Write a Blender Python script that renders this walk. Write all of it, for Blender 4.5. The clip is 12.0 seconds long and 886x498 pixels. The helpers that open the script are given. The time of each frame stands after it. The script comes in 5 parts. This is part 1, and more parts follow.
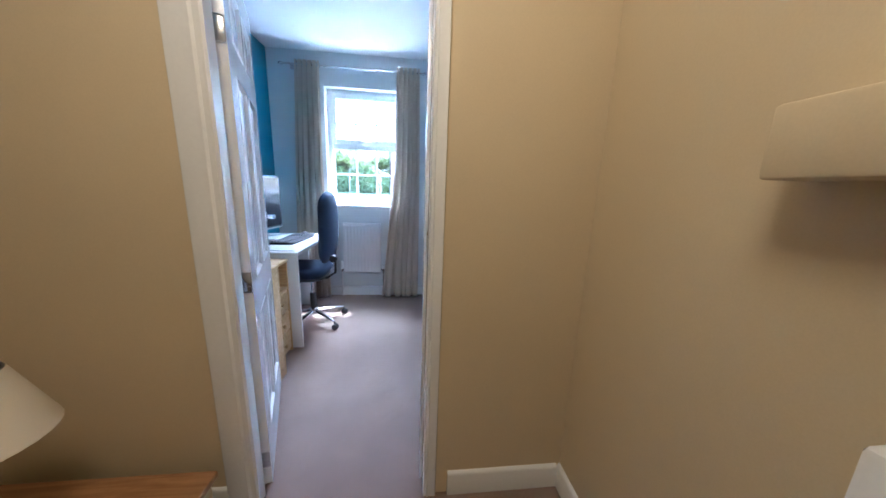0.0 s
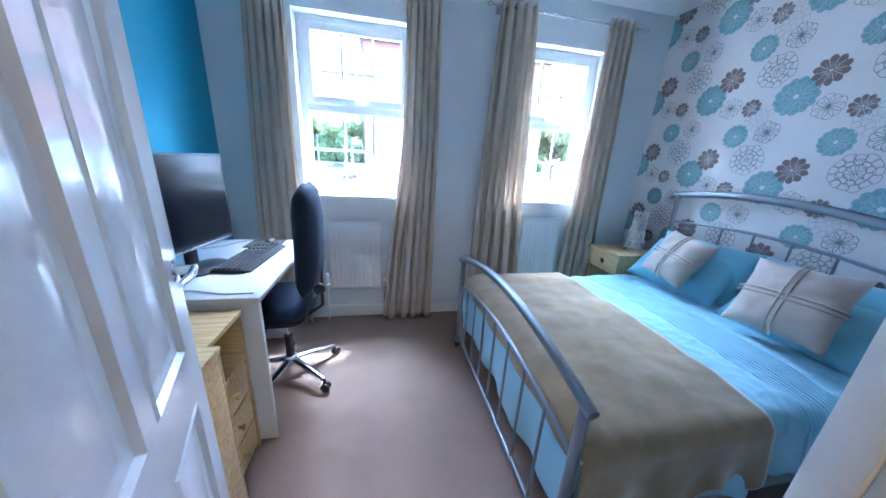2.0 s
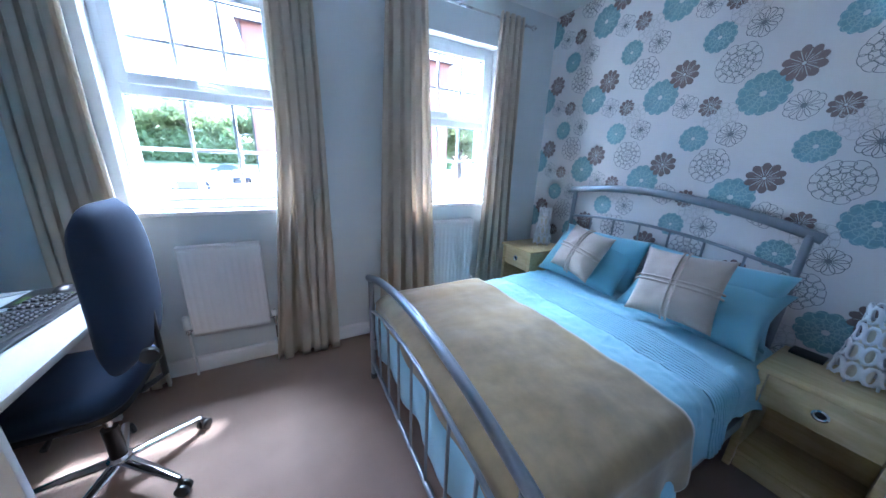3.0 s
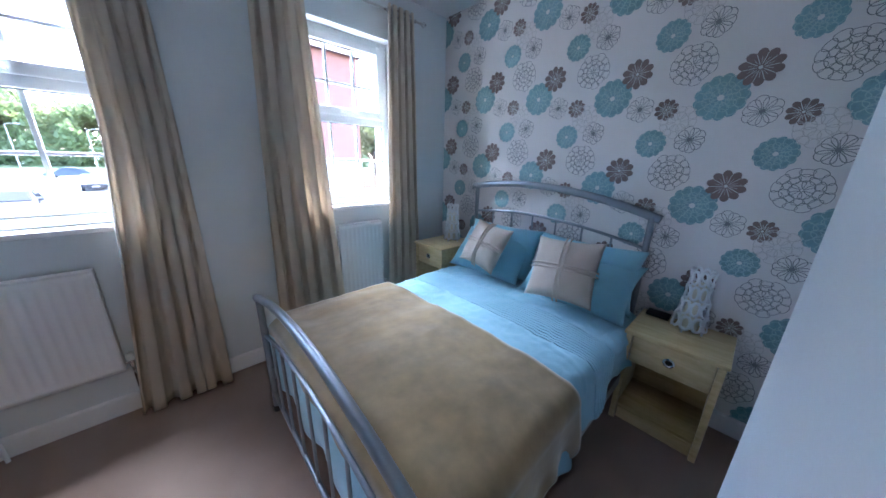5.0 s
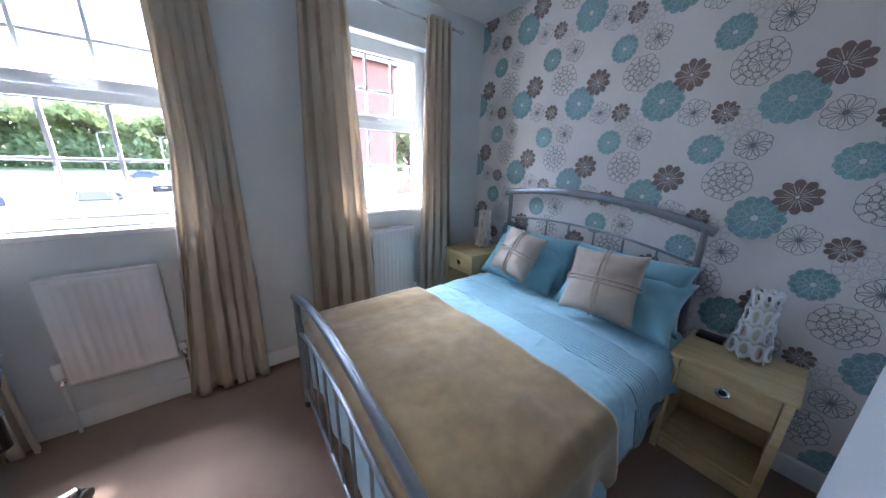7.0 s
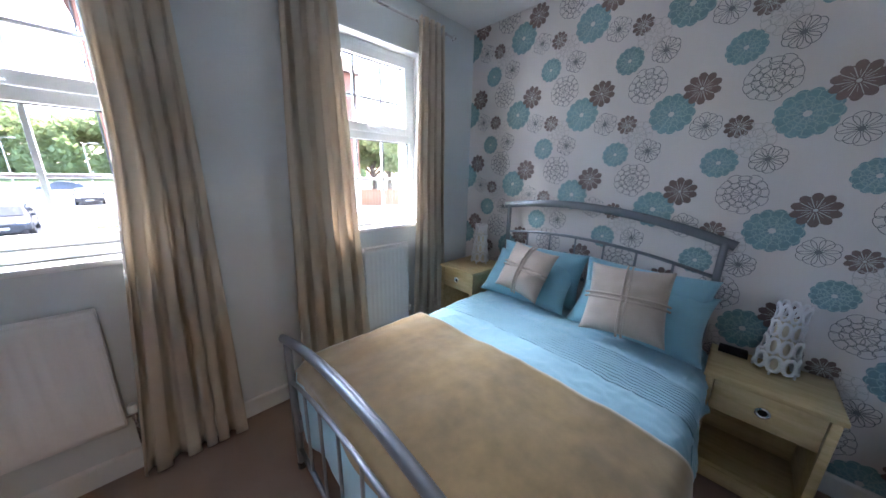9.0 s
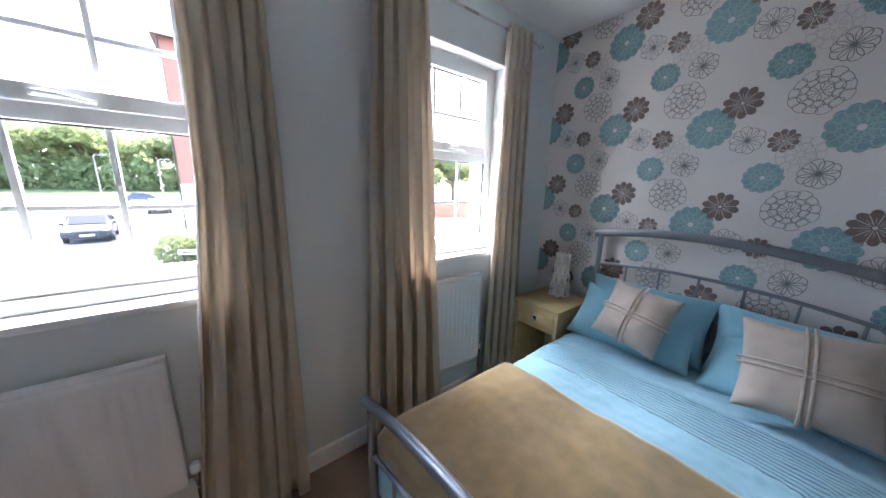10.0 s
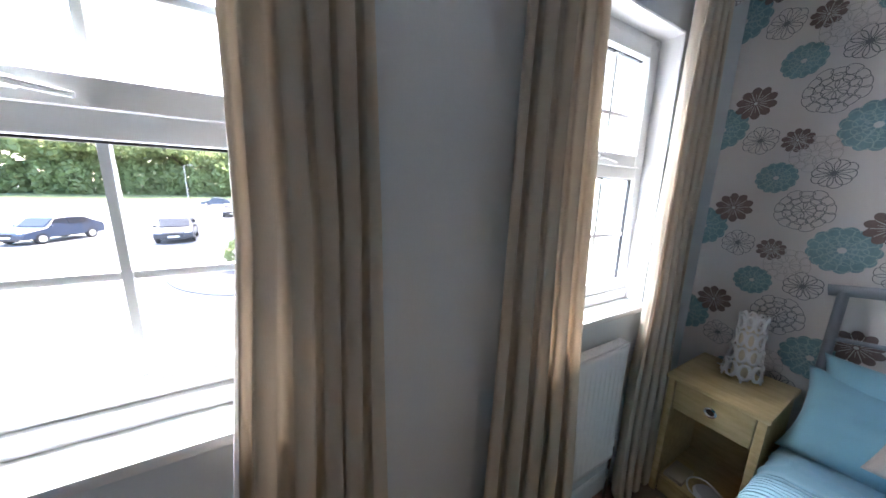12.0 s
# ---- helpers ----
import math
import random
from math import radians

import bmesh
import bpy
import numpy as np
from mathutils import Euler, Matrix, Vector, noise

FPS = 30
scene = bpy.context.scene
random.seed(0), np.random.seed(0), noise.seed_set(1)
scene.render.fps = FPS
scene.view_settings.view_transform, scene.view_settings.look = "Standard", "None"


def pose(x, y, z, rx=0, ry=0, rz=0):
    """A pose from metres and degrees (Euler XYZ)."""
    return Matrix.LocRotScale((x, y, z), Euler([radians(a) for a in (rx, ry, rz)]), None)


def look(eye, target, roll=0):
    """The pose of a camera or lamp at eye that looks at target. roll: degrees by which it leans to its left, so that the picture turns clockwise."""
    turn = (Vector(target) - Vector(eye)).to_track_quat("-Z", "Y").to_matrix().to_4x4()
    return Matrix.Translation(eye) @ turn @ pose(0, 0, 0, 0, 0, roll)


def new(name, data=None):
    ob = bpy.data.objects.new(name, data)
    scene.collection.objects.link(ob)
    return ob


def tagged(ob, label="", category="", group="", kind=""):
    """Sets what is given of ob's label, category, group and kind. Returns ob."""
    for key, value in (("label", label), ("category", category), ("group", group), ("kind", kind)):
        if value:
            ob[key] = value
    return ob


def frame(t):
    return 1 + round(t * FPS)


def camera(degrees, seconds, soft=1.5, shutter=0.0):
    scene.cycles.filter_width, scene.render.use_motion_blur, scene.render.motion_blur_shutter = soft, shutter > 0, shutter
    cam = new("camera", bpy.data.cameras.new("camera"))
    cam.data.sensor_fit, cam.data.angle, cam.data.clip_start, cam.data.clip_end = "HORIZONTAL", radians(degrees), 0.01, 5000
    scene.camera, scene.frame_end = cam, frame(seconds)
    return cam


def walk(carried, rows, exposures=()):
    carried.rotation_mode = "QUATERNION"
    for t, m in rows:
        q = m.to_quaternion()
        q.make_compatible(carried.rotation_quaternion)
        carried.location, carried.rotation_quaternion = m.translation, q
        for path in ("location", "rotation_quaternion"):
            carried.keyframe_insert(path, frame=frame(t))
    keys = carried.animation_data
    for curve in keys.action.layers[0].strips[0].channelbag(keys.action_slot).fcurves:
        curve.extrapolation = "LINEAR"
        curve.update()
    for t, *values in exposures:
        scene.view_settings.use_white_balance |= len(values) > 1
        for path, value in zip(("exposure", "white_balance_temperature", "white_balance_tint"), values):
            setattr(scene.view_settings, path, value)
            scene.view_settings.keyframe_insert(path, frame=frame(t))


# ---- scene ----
cam = camera(113.6, 12.0, soft=1.6)
PATH = [
    (0, (0.717, 1.051, 1.236), (0.935, 2.997, 0.830), 2.0),
    (0.5, (0.649, 1.224, 1.208), (0.793, 3.165, 0.752), 1.4),
    (1, (0.577, 1.550, 1.243), (0.623, 3.495, 0.783), 1.1),
    (1.5, (0.461, 1.770, 1.301), (0.568, 3.682, 0.724), 3.5),
    (1.7, (0.411, 1.841, 1.319), (0.597, 3.756, 0.772), 3.1),
    (1.9, (0.396, 1.942, 1.329), (0.703, 3.840, 0.779), 2.9),
    (2, (0.408, 1.993, 1.331), (0.801, 3.864, 0.744), 3.4),
    (2.5, (0.527, 2.129, 1.331), (1.161, 3.937, 0.757), 2.6),
    (3, (0.571, 2.241, 1.345), (1.473, 3.932, 0.773), 2.3),
    (3.5, (0.636, 2.224, 1.367), (1.780, 3.755, 0.778), 1.6),
    (3.7, (0.631, 2.233, 1.361), (1.860, 3.700, 0.781), 1.3),
    (5.3, (0.719, 2.227, 1.353), (2.031, 3.623, 0.781), 1.3),
    (5.5, (0.717, 2.222, 1.344), (2.015, 3.632, 0.773), 1.4),
    (6, (0.722, 2.228, 1.346), (1.978, 3.676, 0.778), 1.4),
    (6.5, (0.718, 2.232, 1.364), (1.898, 3.748, 0.807), 1.4),
    (6.7, (0.726, 2.230, 1.364), (1.878, 3.769, 0.813), 1.4),
    (8.3, (0.658, 2.423, 1.391), (1.950, 3.857, 0.866), 1.7),
    (8.5, (0.655, 2.437, 1.391), (1.982, 3.837, 0.862), 1.7),
    (9, (0.650, 2.547, 1.389), (1.994, 3.944, 0.897), 1.2),
    (9.5, (0.632, 2.774, 1.425), (1.956, 4.207, 0.988), 1.3),
    (10, (0.587, 2.957, 1.449), (1.785, 4.504, 1.034), 1.4),
    (10.5, (0.541, 3.129, 1.498), (1.660, 4.745, 1.126), 1.7),
    (11, (0.497, 3.306, 1.504), (1.548, 4.962, 1.118), 1.5),
    (11.5, (0.550, 3.495, 1.515), (1.516, 5.202, 1.122), 1.2),
    (12, (0.607, 3.635, 1.537), (1.567, 5.346, 1.150), 1.4),
]
EXPOSURES = [
    (0.0, 5.32, 4800, 8),
    (1.5, 5.22, 4850, 8),
    (2.5, 5.12, 4900, 8),
    (3.5, 4.84, 5150, 9),
    (5.5, 4.68, 5650, 13),
    (8.5, 4.64, 6300, 15),
    (12.0, 4.27, 6650, 15),
]
walk(cam, [(t, look(eye, target, roll)) for t, eye, target, roll in PATH], EXPOSURES)

# ---- light ----
FILL_POWER = 24.0
SUN_EL, SUN_AZ = 62.0, 30.0  # degrees above the horizon; degrees from +y towards +x
world = bpy.data.worlds.new("world")
scene.world = world
world.use_nodes = True
wn = world.node_tree
sky = wn.nodes.new("ShaderNodeTexSky")
sky.sky_type = "NISHITA"
sky.sun_disc = False
sky.sun_elevation = radians(SUN_EL)
sky.sun_rotation = radians(SUN_AZ)
sky.air_density, sky.dust_density, sky.ozone_density = 1.0, 2.5, 1.0
wn.links.new(sky.outputs["Color"], wn.nodes["Background"].inputs["Color"])
wn.nodes["Background"].inputs["Strength"].default_value = 0.15

sun = new("sun", bpy.data.lights.new("sun", "SUN"))
sun.data.energy, sun.data.angle, sun.data.color = 1.0, radians(3.0), (1.0, 0.95, 0.88)
sd = Vector((math.sin(radians(SUN_AZ)) * math.cos(radians(SUN_EL)), math.cos(radians(SUN_AZ)) * math.cos(radians(SUN_EL)), math.sin(radians(SUN_EL))))
sun.matrix_world = look(sd * 30, (0, 0, 0))

for wx in (0.195, 1.75):
    # unseen fill lamp added outside above each window, to boost the high sky's light
    dl = new("sky_fill", bpy.data.lights.new("sky_fill", "AREA"))
    dl.data.shape, dl.data.size, dl.data.size_y = "RECTANGLE", 0.75, 0.9
    dl.data.energy, dl.data.color = FILL_POWER, (0.86, 0.94, 1.0)
    dl.matrix_world = look((wx, 5.25, 3.15), (wx, 3.9, 1.0))

hall_bulb = new("hall_bulb", bpy.data.lights.new("hall_bulb", "POINT"))
hall_bulb.data.energy, hall_bulb.data.color, hall_bulb.data.shadow_soft_size = 0.85, (1.0, 0.72, 0.42), 0.22
hall_bulb.location = (0.5, 1.1, 2.36)

# ---- materials ----


def material(name, color, rough=0.6, metal=0.0, vary=0.12, scale=6.0, fine=140.0, bump=0.15, depth=0.002, sheen=0.0, coat=0.0, stretch=(1, 1, 1), hue=0.0, rnd=0.0):
    m = bpy.data.materials.new(name)
    m.use_nodes = True
    t = m.node_tree
    p = t.nodes["Principled BSDF"]
    tc = t.nodes.new("ShaderNodeTexCoord")
    mp = t.nodes.new("ShaderNodeMapping")
    mp.inputs["Scale"].default_value = stretch
    t.links.new(tc.outputs["Object"], mp.inputs["Vector"])
    big = t.nodes.new("ShaderNodeTexNoise")
    big.inputs["Scale"].default_value, big.inputs["Detail"].default_value = scale, 4.0
    small = t.nodes.new("ShaderNodeTexNoise")
    small.inputs["Scale"].default_value, small.inputs["Detail"].default_value = fine, 3.0
    for n in (big, small):
        t.links.new(mp.outputs["Vector"], n.inputs["Vector"])
    add = t.nodes.new("ShaderNodeMath")
    add.operation = "MULTIPLY_ADD"
    add.inputs[1].default_value = 0.5
    t.links.new(small.outputs["Fac"], add.inputs[0])
    half = t.nodes.new("ShaderNodeMath")
    half.operation = "MULTIPLY"
    half.inputs[1].default_value = 0.5
    t.links.new(big.outputs["Fac"], half.inputs[0])
    t.links.new(half.outputs[0], add.inputs[2])
    rg = t.nodes.new("ShaderNodeMapRange")
    rg.inputs["From Min"].default_value, rg.inputs["From Max"].default_value = 0.3, 0.7
    rg.inputs["To Min"].default_value, rg.inputs["To Max"].default_value = 1 - vary, 1 + vary
    t.links.new(add.outputs[0], rg.inputs["Value"])
    hsv = t.nodes.new("ShaderNodeHueSaturation")
    hsv.inputs["Color"].default_value = (*color, 1)
    t.links.new(rg.outputs[0], hsv.inputs["Value"])
    if rnd:
        info = t.nodes.new("ShaderNodeObjectInfo")
        r2 = t.nodes.new("ShaderNodeMapRange")
        r2.inputs["To Min"].default_value, r2.inputs["To Max"].default_value = 1 - rnd, 1 + rnd
        t.links.new(info.outputs["Random"], r2.inputs["Value"])
        mu = t.nodes.new("ShaderNodeMath")
        mu.operation = "MULTIPLY"
        t.links.new(r2.outputs[0], mu.inputs[0])
        t.links.new(rg.outputs[0], mu.inputs[1])
        t.links.new(mu.outputs[0], hsv.inputs["Value"])
    t.links.new(hsv.outputs["Color"], p.inputs["Base Color"])
    rr = t.nodes.new("ShaderNodeMapRange")
    rr.inputs["To Min"].default_value, rr.inputs["To Max"].default_value = max(rough - 0.08, 0.02), min(rough + 0.08, 1)
    t.links.new(big.outputs["Fac"], rr.inputs["Value"])
    t.links.new(rr.outputs[0], p.inputs["Roughness"])
    p.inputs["Metallic"].default_value = metal
    p.inputs["Sheen Weight"].default_value = sheen
    p.inputs["Coat Weight"].default_value = coat
    if bump:
        b = t.nodes.new("ShaderNodeBump")
        b.inputs["Strength"].default_value, b.inputs["Distance"].default_value = bump, depth
        t.links.new(small.outputs["Fac"], b.inputs["Height"])
        t.links.new(b.outputs["Normal"], p.inputs["Normal"])
    return m


def glass(name, tint=(1, 1, 1)):
    m = bpy.data.materials.new(name)
    m.use_nodes = True
    t = m.node_tree
    t.nodes.remove(t.nodes["Principled BSDF"])
    out = t.nodes["Material Output"]
    tr = t.nodes.new("ShaderNodeBsdfTransparent")
    tr.inputs["Color"].default_value = (*tint, 1)
    gl = t.nodes.new("ShaderNodeBsdfGlossy")
    gl.inputs["Roughness"].default_value = 0.02
    mx = t.nodes.new("ShaderNodeMixShader")
    mx.inputs[0].default_value = 0.05
    t.links.new(tr.outputs[0], mx.inputs[1])
    t.links.new(gl.outputs[0], mx.inputs[2])
    t.links.new(mx.outputs[0], out.inputs["Surface"])
    return m


def wood(name, light, dark, rough=0.45, grain=(1.2, 14, 14)):
    m = material(name, light, rough, vary=0.06, scale=3, fine=60, bump=0.05, depth=0.001)
    t = m.node_tree
    hsv = [n for n in t.nodes if n.type == "HUE_SAT"][0]
    tc = [n for n in t.nodes if n.type == "TEX_COORD"][0]
    mp = t.nodes.new("ShaderNodeMapping")
    mp.inputs["Scale"].default_value = grain
    t.links.new(tc.outputs["Object"], mp.inputs["Vector"])
    nz = t.nodes.new("ShaderNodeTexNoise")
    nz.inputs["Scale"].default_value, nz.inputs["Detail"].default_value, nz.inputs["Distortion"].default_value = 4.0, 6.0, 0.8
    t.links.new(mp.outputs["Vector"], nz.inputs["Vector"])
    cr = t.nodes.new("ShaderNodeValToRGB")
    cr.color_ramp.elements[0].position, cr.color_ramp.elements[1].position = 0.32, 0.62
    cr.color_ramp.elements[0].color, cr.color_ramp.elements[1].color = (*dark, 1), (*light, 1)
    t.links.new(nz.outputs["Fac"], cr.inputs["Fac"])
    t.links.new(cr.outputs["Color"], hsv.inputs["Color"])
    return m


M_CARPET = material("carpet", (0.25, 0.17, 0.133), 0.95, vary=0.22, scale=5, fine=420, bump=0.8, depth=0.004, sheen=0.3)
M_BLUEWALL = material("pale_blue_paint", (0.645, 0.69, 0.71), 0.75, vary=0.03, scale=2, fine=220, bump=0.1, depth=0.0008)
M_TEAL = material("teal_paint", (0.03, 0.24, 0.36), 0.6, vary=0.05, scale=2, fine=220, bump=0.1, depth=0.0008)
M_PAPER = material("cream_wallpaper", (0.66, 0.63, 0.62), 0.6, vary=0.03, scale=3, fine=320, bump=0.2, depth=0.0008)
M_CEIL = material("white_ceiling_paint", (0.8, 0.81, 0.82), 0.85, vary=0.03, scale=1.5, fine=160, bump=0.15, depth=0.001)
M_HALL = material("magnolia_paint", (0.62, 0.52, 0.34), 0.6, vary=0.04, scale=2, fine=220, bump=0.1, depth=0.0008)
M_GLOSS = material("white_gloss_paint", (0.78, 0.79, 0.8), 0.18, vary=0.03, scale=3, fine=90, bump=0.08, depth=0.001, coat=0.4)
M_UPVC = material("white_upvc", (0.8, 0.82, 0.83), 0.3, vary=0.02, scale=4, fine=100, bump=0.03)
M_RAD = material("white_radiator_enamel", (0.72, 0.72, 0.73), 0.35, vary=0.03, scale=5, fine=90, bump=0.04)
M_CURTAIN = material("beige_curtain_cloth", (0.61, 0.535, 0.44), 0.8, vary=0.07, scale=3, fine=500, bump=0.35, depth=0.0012, sheen=0.5, stretch=(1, 1, 0.25))
M_STEEL = material("brushed_steel", (0.5, 0.5, 0.5), 0.28, 1.0, vary=0.06, fine=200, bump=0.04)
M_CHROME = material("chrome", (0.75, 0.76, 0.78), 0.12, 1.0, vary=0.03, bump=0.0)
M_BEDMETAL = material("grey_bed_enamel", (0.23, 0.25, 0.28), 0.35, 0.65, vary=0.06, fine=180, bump=0.05)
M_DUVET = material("aqua_cotton", (0.27, 0.49, 0.60), 0.75, vary=0.07, scale=5, fine=520, bump=0.35, depth=0.001, sheen=0.25)
M_PILLOW = material("aqua_pillow_cotton", (0.23, 0.48, 0.58), 0.75, vary=0.07, scale=5, fine=520, bump=0.3, depth=0.001, sheen=0.25)
M_THROW = material("camel_suede_throw", (0.215, 0.148, 0.063), 0.9, vary=0.3, scale=5, fine=17, bump=0.25, depth=0.004, sheen=0.6)
M_CUSHION = material("stone_linen", (0.46, 0.385, 0.325), 0.85, vary=0.07, scale=6, fine=480, bump=0.5, depth=0.001, sheen=0.2)
M_MATTRESS = material("white_mattress_ticking", (0.6, 0.6, 0.6), 0.85, vary=0.05)
M_MAPLE = wood("pale_maple_veneer", (0.60, 0.46, 0.25), (0.50, 0.37, 0.18), 0.42, grain=(9, 1.3, 9))
M_PINE = wood("varnished_pine", (0.66, 0.47, 0.22), (0.5, 0.3, 0.11), 0.4)
M_OAK = wood("oak_top", (0.42, 0.22, 0.09), (0.28, 0.13, 0.05), 0.4)
M_DESK = material("white_laminate", (0.72, 0.73, 0.74), 0.35, vary=0.03, bump=0.03)
M_NAVY = material("navy_upholstery", (0.009, 0.024, 0.058), 0.9, vary=0.14, scale=6, fine=500, bump=0.4, depth=0.001, sheen=0.03)
M_BLACK = material("black_plastic", (0.015, 0.015, 0.017), 0.4, vary=0.1, fine=200, bump=0.05)
M_KEYS = material("key_plastic", (0.035, 0.037, 0.04), 0.5, vary=0.1, bump=0.05)
M_SCREEN = material("dark_screen", (0.012, 0.014, 0.02), 0.16, vary=0.05, bump=0.0)
M_LAMP = material("white_lattice_plastic", (0.74, 0.74, 0.75), 0.45, vary=0.03, bump=0.05)
M_ALAB = material("alabaster_glass", (0.68, 0.56, 0.52), 0.25, vary=0.12, scale=7, bump=0.03)
M_SHADE = material("cream_lamp_shade", (0.72, 0.65, 0.52), 0.8, vary=0.04, fine=400, bump=0.25, depth=0.001)
M_TEALINK = material("teal_ink", (0.18, 0.315, 0.355), 0.6, vary=0.18, scale=16, fine=120, bump=0.05, rnd=0.1)
M_TEALLINE = material("pale_teal_ink", (0.31, 0.44, 0.46), 0.6, vary=0.1, bump=0.0)
M_BROWNINK = material("brown_ink", (0.19, 0.135, 0.13), 0.6, vary=0.15, scale=16, bump=0.05, rnd=0.1)
M_GREYINK = material("grey_ink", (0.17, 0.18, 0.195), 0.6, vary=0.1, bump=0.0)
M_FAINTINK = material("faint_grey_ink", (0.46, 0.44, 0.43), 0.6, vary=0.1, bump=0.0)
M_PALEINK = material("cream_ink", (0.6, 0.62, 0.6), 0.6, vary=0.05, bump=0.0)
M_GLASS = glass("window_glass")
M_CABLE = material("pale_cable", (0.5, 0.52, 0.55), 0.5, vary=0.05, bump=0.0)
M_GREEN = material("green_print", (0.08, 0.13, 0.03), 0.6, vary=0.3, scale=30, bump=0.0)


def let_through(m, share, tint):
    """Lets part of the light through a thin sheet: cloth, leaves."""
    t = m.node_tree
    p, out = t.nodes["Principled BSDF"], t.nodes["Material Output"]
    tl = t.nodes.new("ShaderNodeBsdfTranslucent")
    tl.inputs["Color"].default_value = (*tint, 1)
    mx = t.nodes.new("ShaderNodeMixShader")
    mx.inputs[0].default_value = share
    t.links.new(p.outputs[0], mx.inputs[1])
    t.links.new(tl.outputs[0], mx.inputs[2])
    t.links.new(mx.outputs[0], out.inputs["Surface"])


let_through(M_CURTAIN, 0.36, (0.62, 0.54, 0.445))
# outside
M_ASPHALT = material("asphalt", (0.17, 0.165, 0.16), 0.95, vary=0.15, scale=0.4, fine=30, bump=0.3, depth=0.01)
M_PAVE = material("pavement", (0.10, 0.092, 0.098), 0.95, vary=0.12, scale=0.8, fine=30, bump=0.3, depth=0.01)
M_KERB = material("concrete_kerb", (0.4, 0.39, 0.37), 0.9, vary=0.1, scale=1, fine=40)
M_GRASS = material("grass", (0.065, 0.09, 0.032), 0.95, vary=0.35, scale=0.7, fine=9, bump=0.6, depth=0.05)
M_LEAF = material("hedge_leaf", (0.19, 0.235, 0.11), 0.7, vary=0.35, scale=0.6, fine=6, bump=0.0, rnd=0.2)
M_LEAF2 = material("tree_leaf", (0.17, 0.21, 0.095), 0.7, vary=0.4, scale=0.3, fine=4, bump=0.0, rnd=0.25)
let_through(M_LEAF, 0.5, (0.32, 0.40, 0.18))
let_through(M_LEAF2, 0.5, (0.28, 0.34, 0.15))
M_BARK = material("bark", (0.11, 0.085, 0.065), 0.95, vary=0.25, scale=3, fine=20, bump=0.5, depth=0.02)
M_BRICK = material("red_brick", (0.33, 0.15, 0.105), 0.9, vary=0.16, scale=2, fine=25, bump=0.3, depth=0.005, rnd=0.12)
M_RENDER = material("cream_render", (0.62, 0.56, 0.46), 0.9, vary=0.07, scale=1, fine=20)
M_TILE = material("brown_roof_tile", (0.16, 0.09, 0.07), 0.85, vary=0.2, scale=2, fine=12, bump=0.4, depth=0.02)
M_FENCE = wood("fence_timber", (0.30, 0.16, 0.09), (0.2, 0.10, 0.055), 0.85, grain=(6, 6, 1))
M_CARBLUE = material("dark_blue_car_paint", (0.015, 0.025, 0.05), 0.35, 0.0, vary=0.05, bump=0.0, coat=0.25)
M_CARBLACK = material("black_car_paint", (0.012, 0.014, 0.02), 0.35, 0.0, vary=0.05, bump=0.0, coat=0.25)
M_CARGREY = material("silver_car_paint", (0.38, 0.4, 0.42), 0.25, 0.6, vary=0.05, bump=0.0, coat=0.8)
M_CARGLASS = material("tinted_car_glass", (0.02, 0.025, 0.03), 0.05, vary=0.05, bump=0.0)
M_TYRE = material("tyre_rubber", (0.02, 0.02, 0.02), 0.9, vary=0.1)
M_LIGHTS = material("headlight_lens", (0.6, 0.62, 0.64), 0.1, vary=0.05, bump=0.0)
M_PLATE = material("number_plate", (0.7, 0.7, 0.66), 0.4, vary=0.03, bump=0.0)

# ---- mesh helpers ----


def finish(bm, name, mats, smooth=40):
    me = bpy.data.meshes.new(name)
    bmesh.ops.recalc_face_normals(bm, faces=bm.faces[:])
    bm.to_mesh(me)
    bm.free()
    for m in (mats if isinstance(mats, (list, tuple)) else [mats]):
        me.materials.append(m)
    if smooth:
        me.shade_smooth()
        me.set_sharp_from_angle(angle=radians(smooth))
    return me


def part(name, bm, mat, parent=None, label="", smooth=40):
    """One mesh object, under a thing or a part."""
    ob = new(name, finish(bm, name, mat, smooth))
    if parent is not None:
        ob.parent = parent
    if label:
        tagged(ob, label)
    return ob


def thing(name, label, category, m=None, group="", kind=""):
    """An Empty at a thing's base, which parents its parts."""
    ob = new(name)
    ob.empty_display_size = 0.05
    if m is not None:
        ob.matrix_world = m
    return tagged(ob, label, category, group, kind)


def box(x0, y0, z0, x1, y1, z1, bevel=0.0, bm=None, seg=2):
    bm = bm or bmesh.new()
    r = bmesh.ops.create_cube(bm, size=1)
    vs = r["verts"]
    bmesh.ops.scale(bm, vec=(abs(x1 - x0), abs(y1 - y0), abs(z1 - z0)), verts=vs)
    bmesh.ops.translate(bm, vec=((x0 + x1) / 2, (y0 + y1) / 2, (z0 + z1) / 2), verts=vs)
    if bevel:
        es = list({e for v in vs for e in v.link_edges})
        bmesh.ops.bevel(bm, geom=es, offset=bevel, segments=seg, affect="EDGES", profile=0.5)
    return bm


def turn(bm, m, verts=None):
    bmesh.ops.transform(bm, matrix=m, verts=verts or bm.verts[:])
    return bm


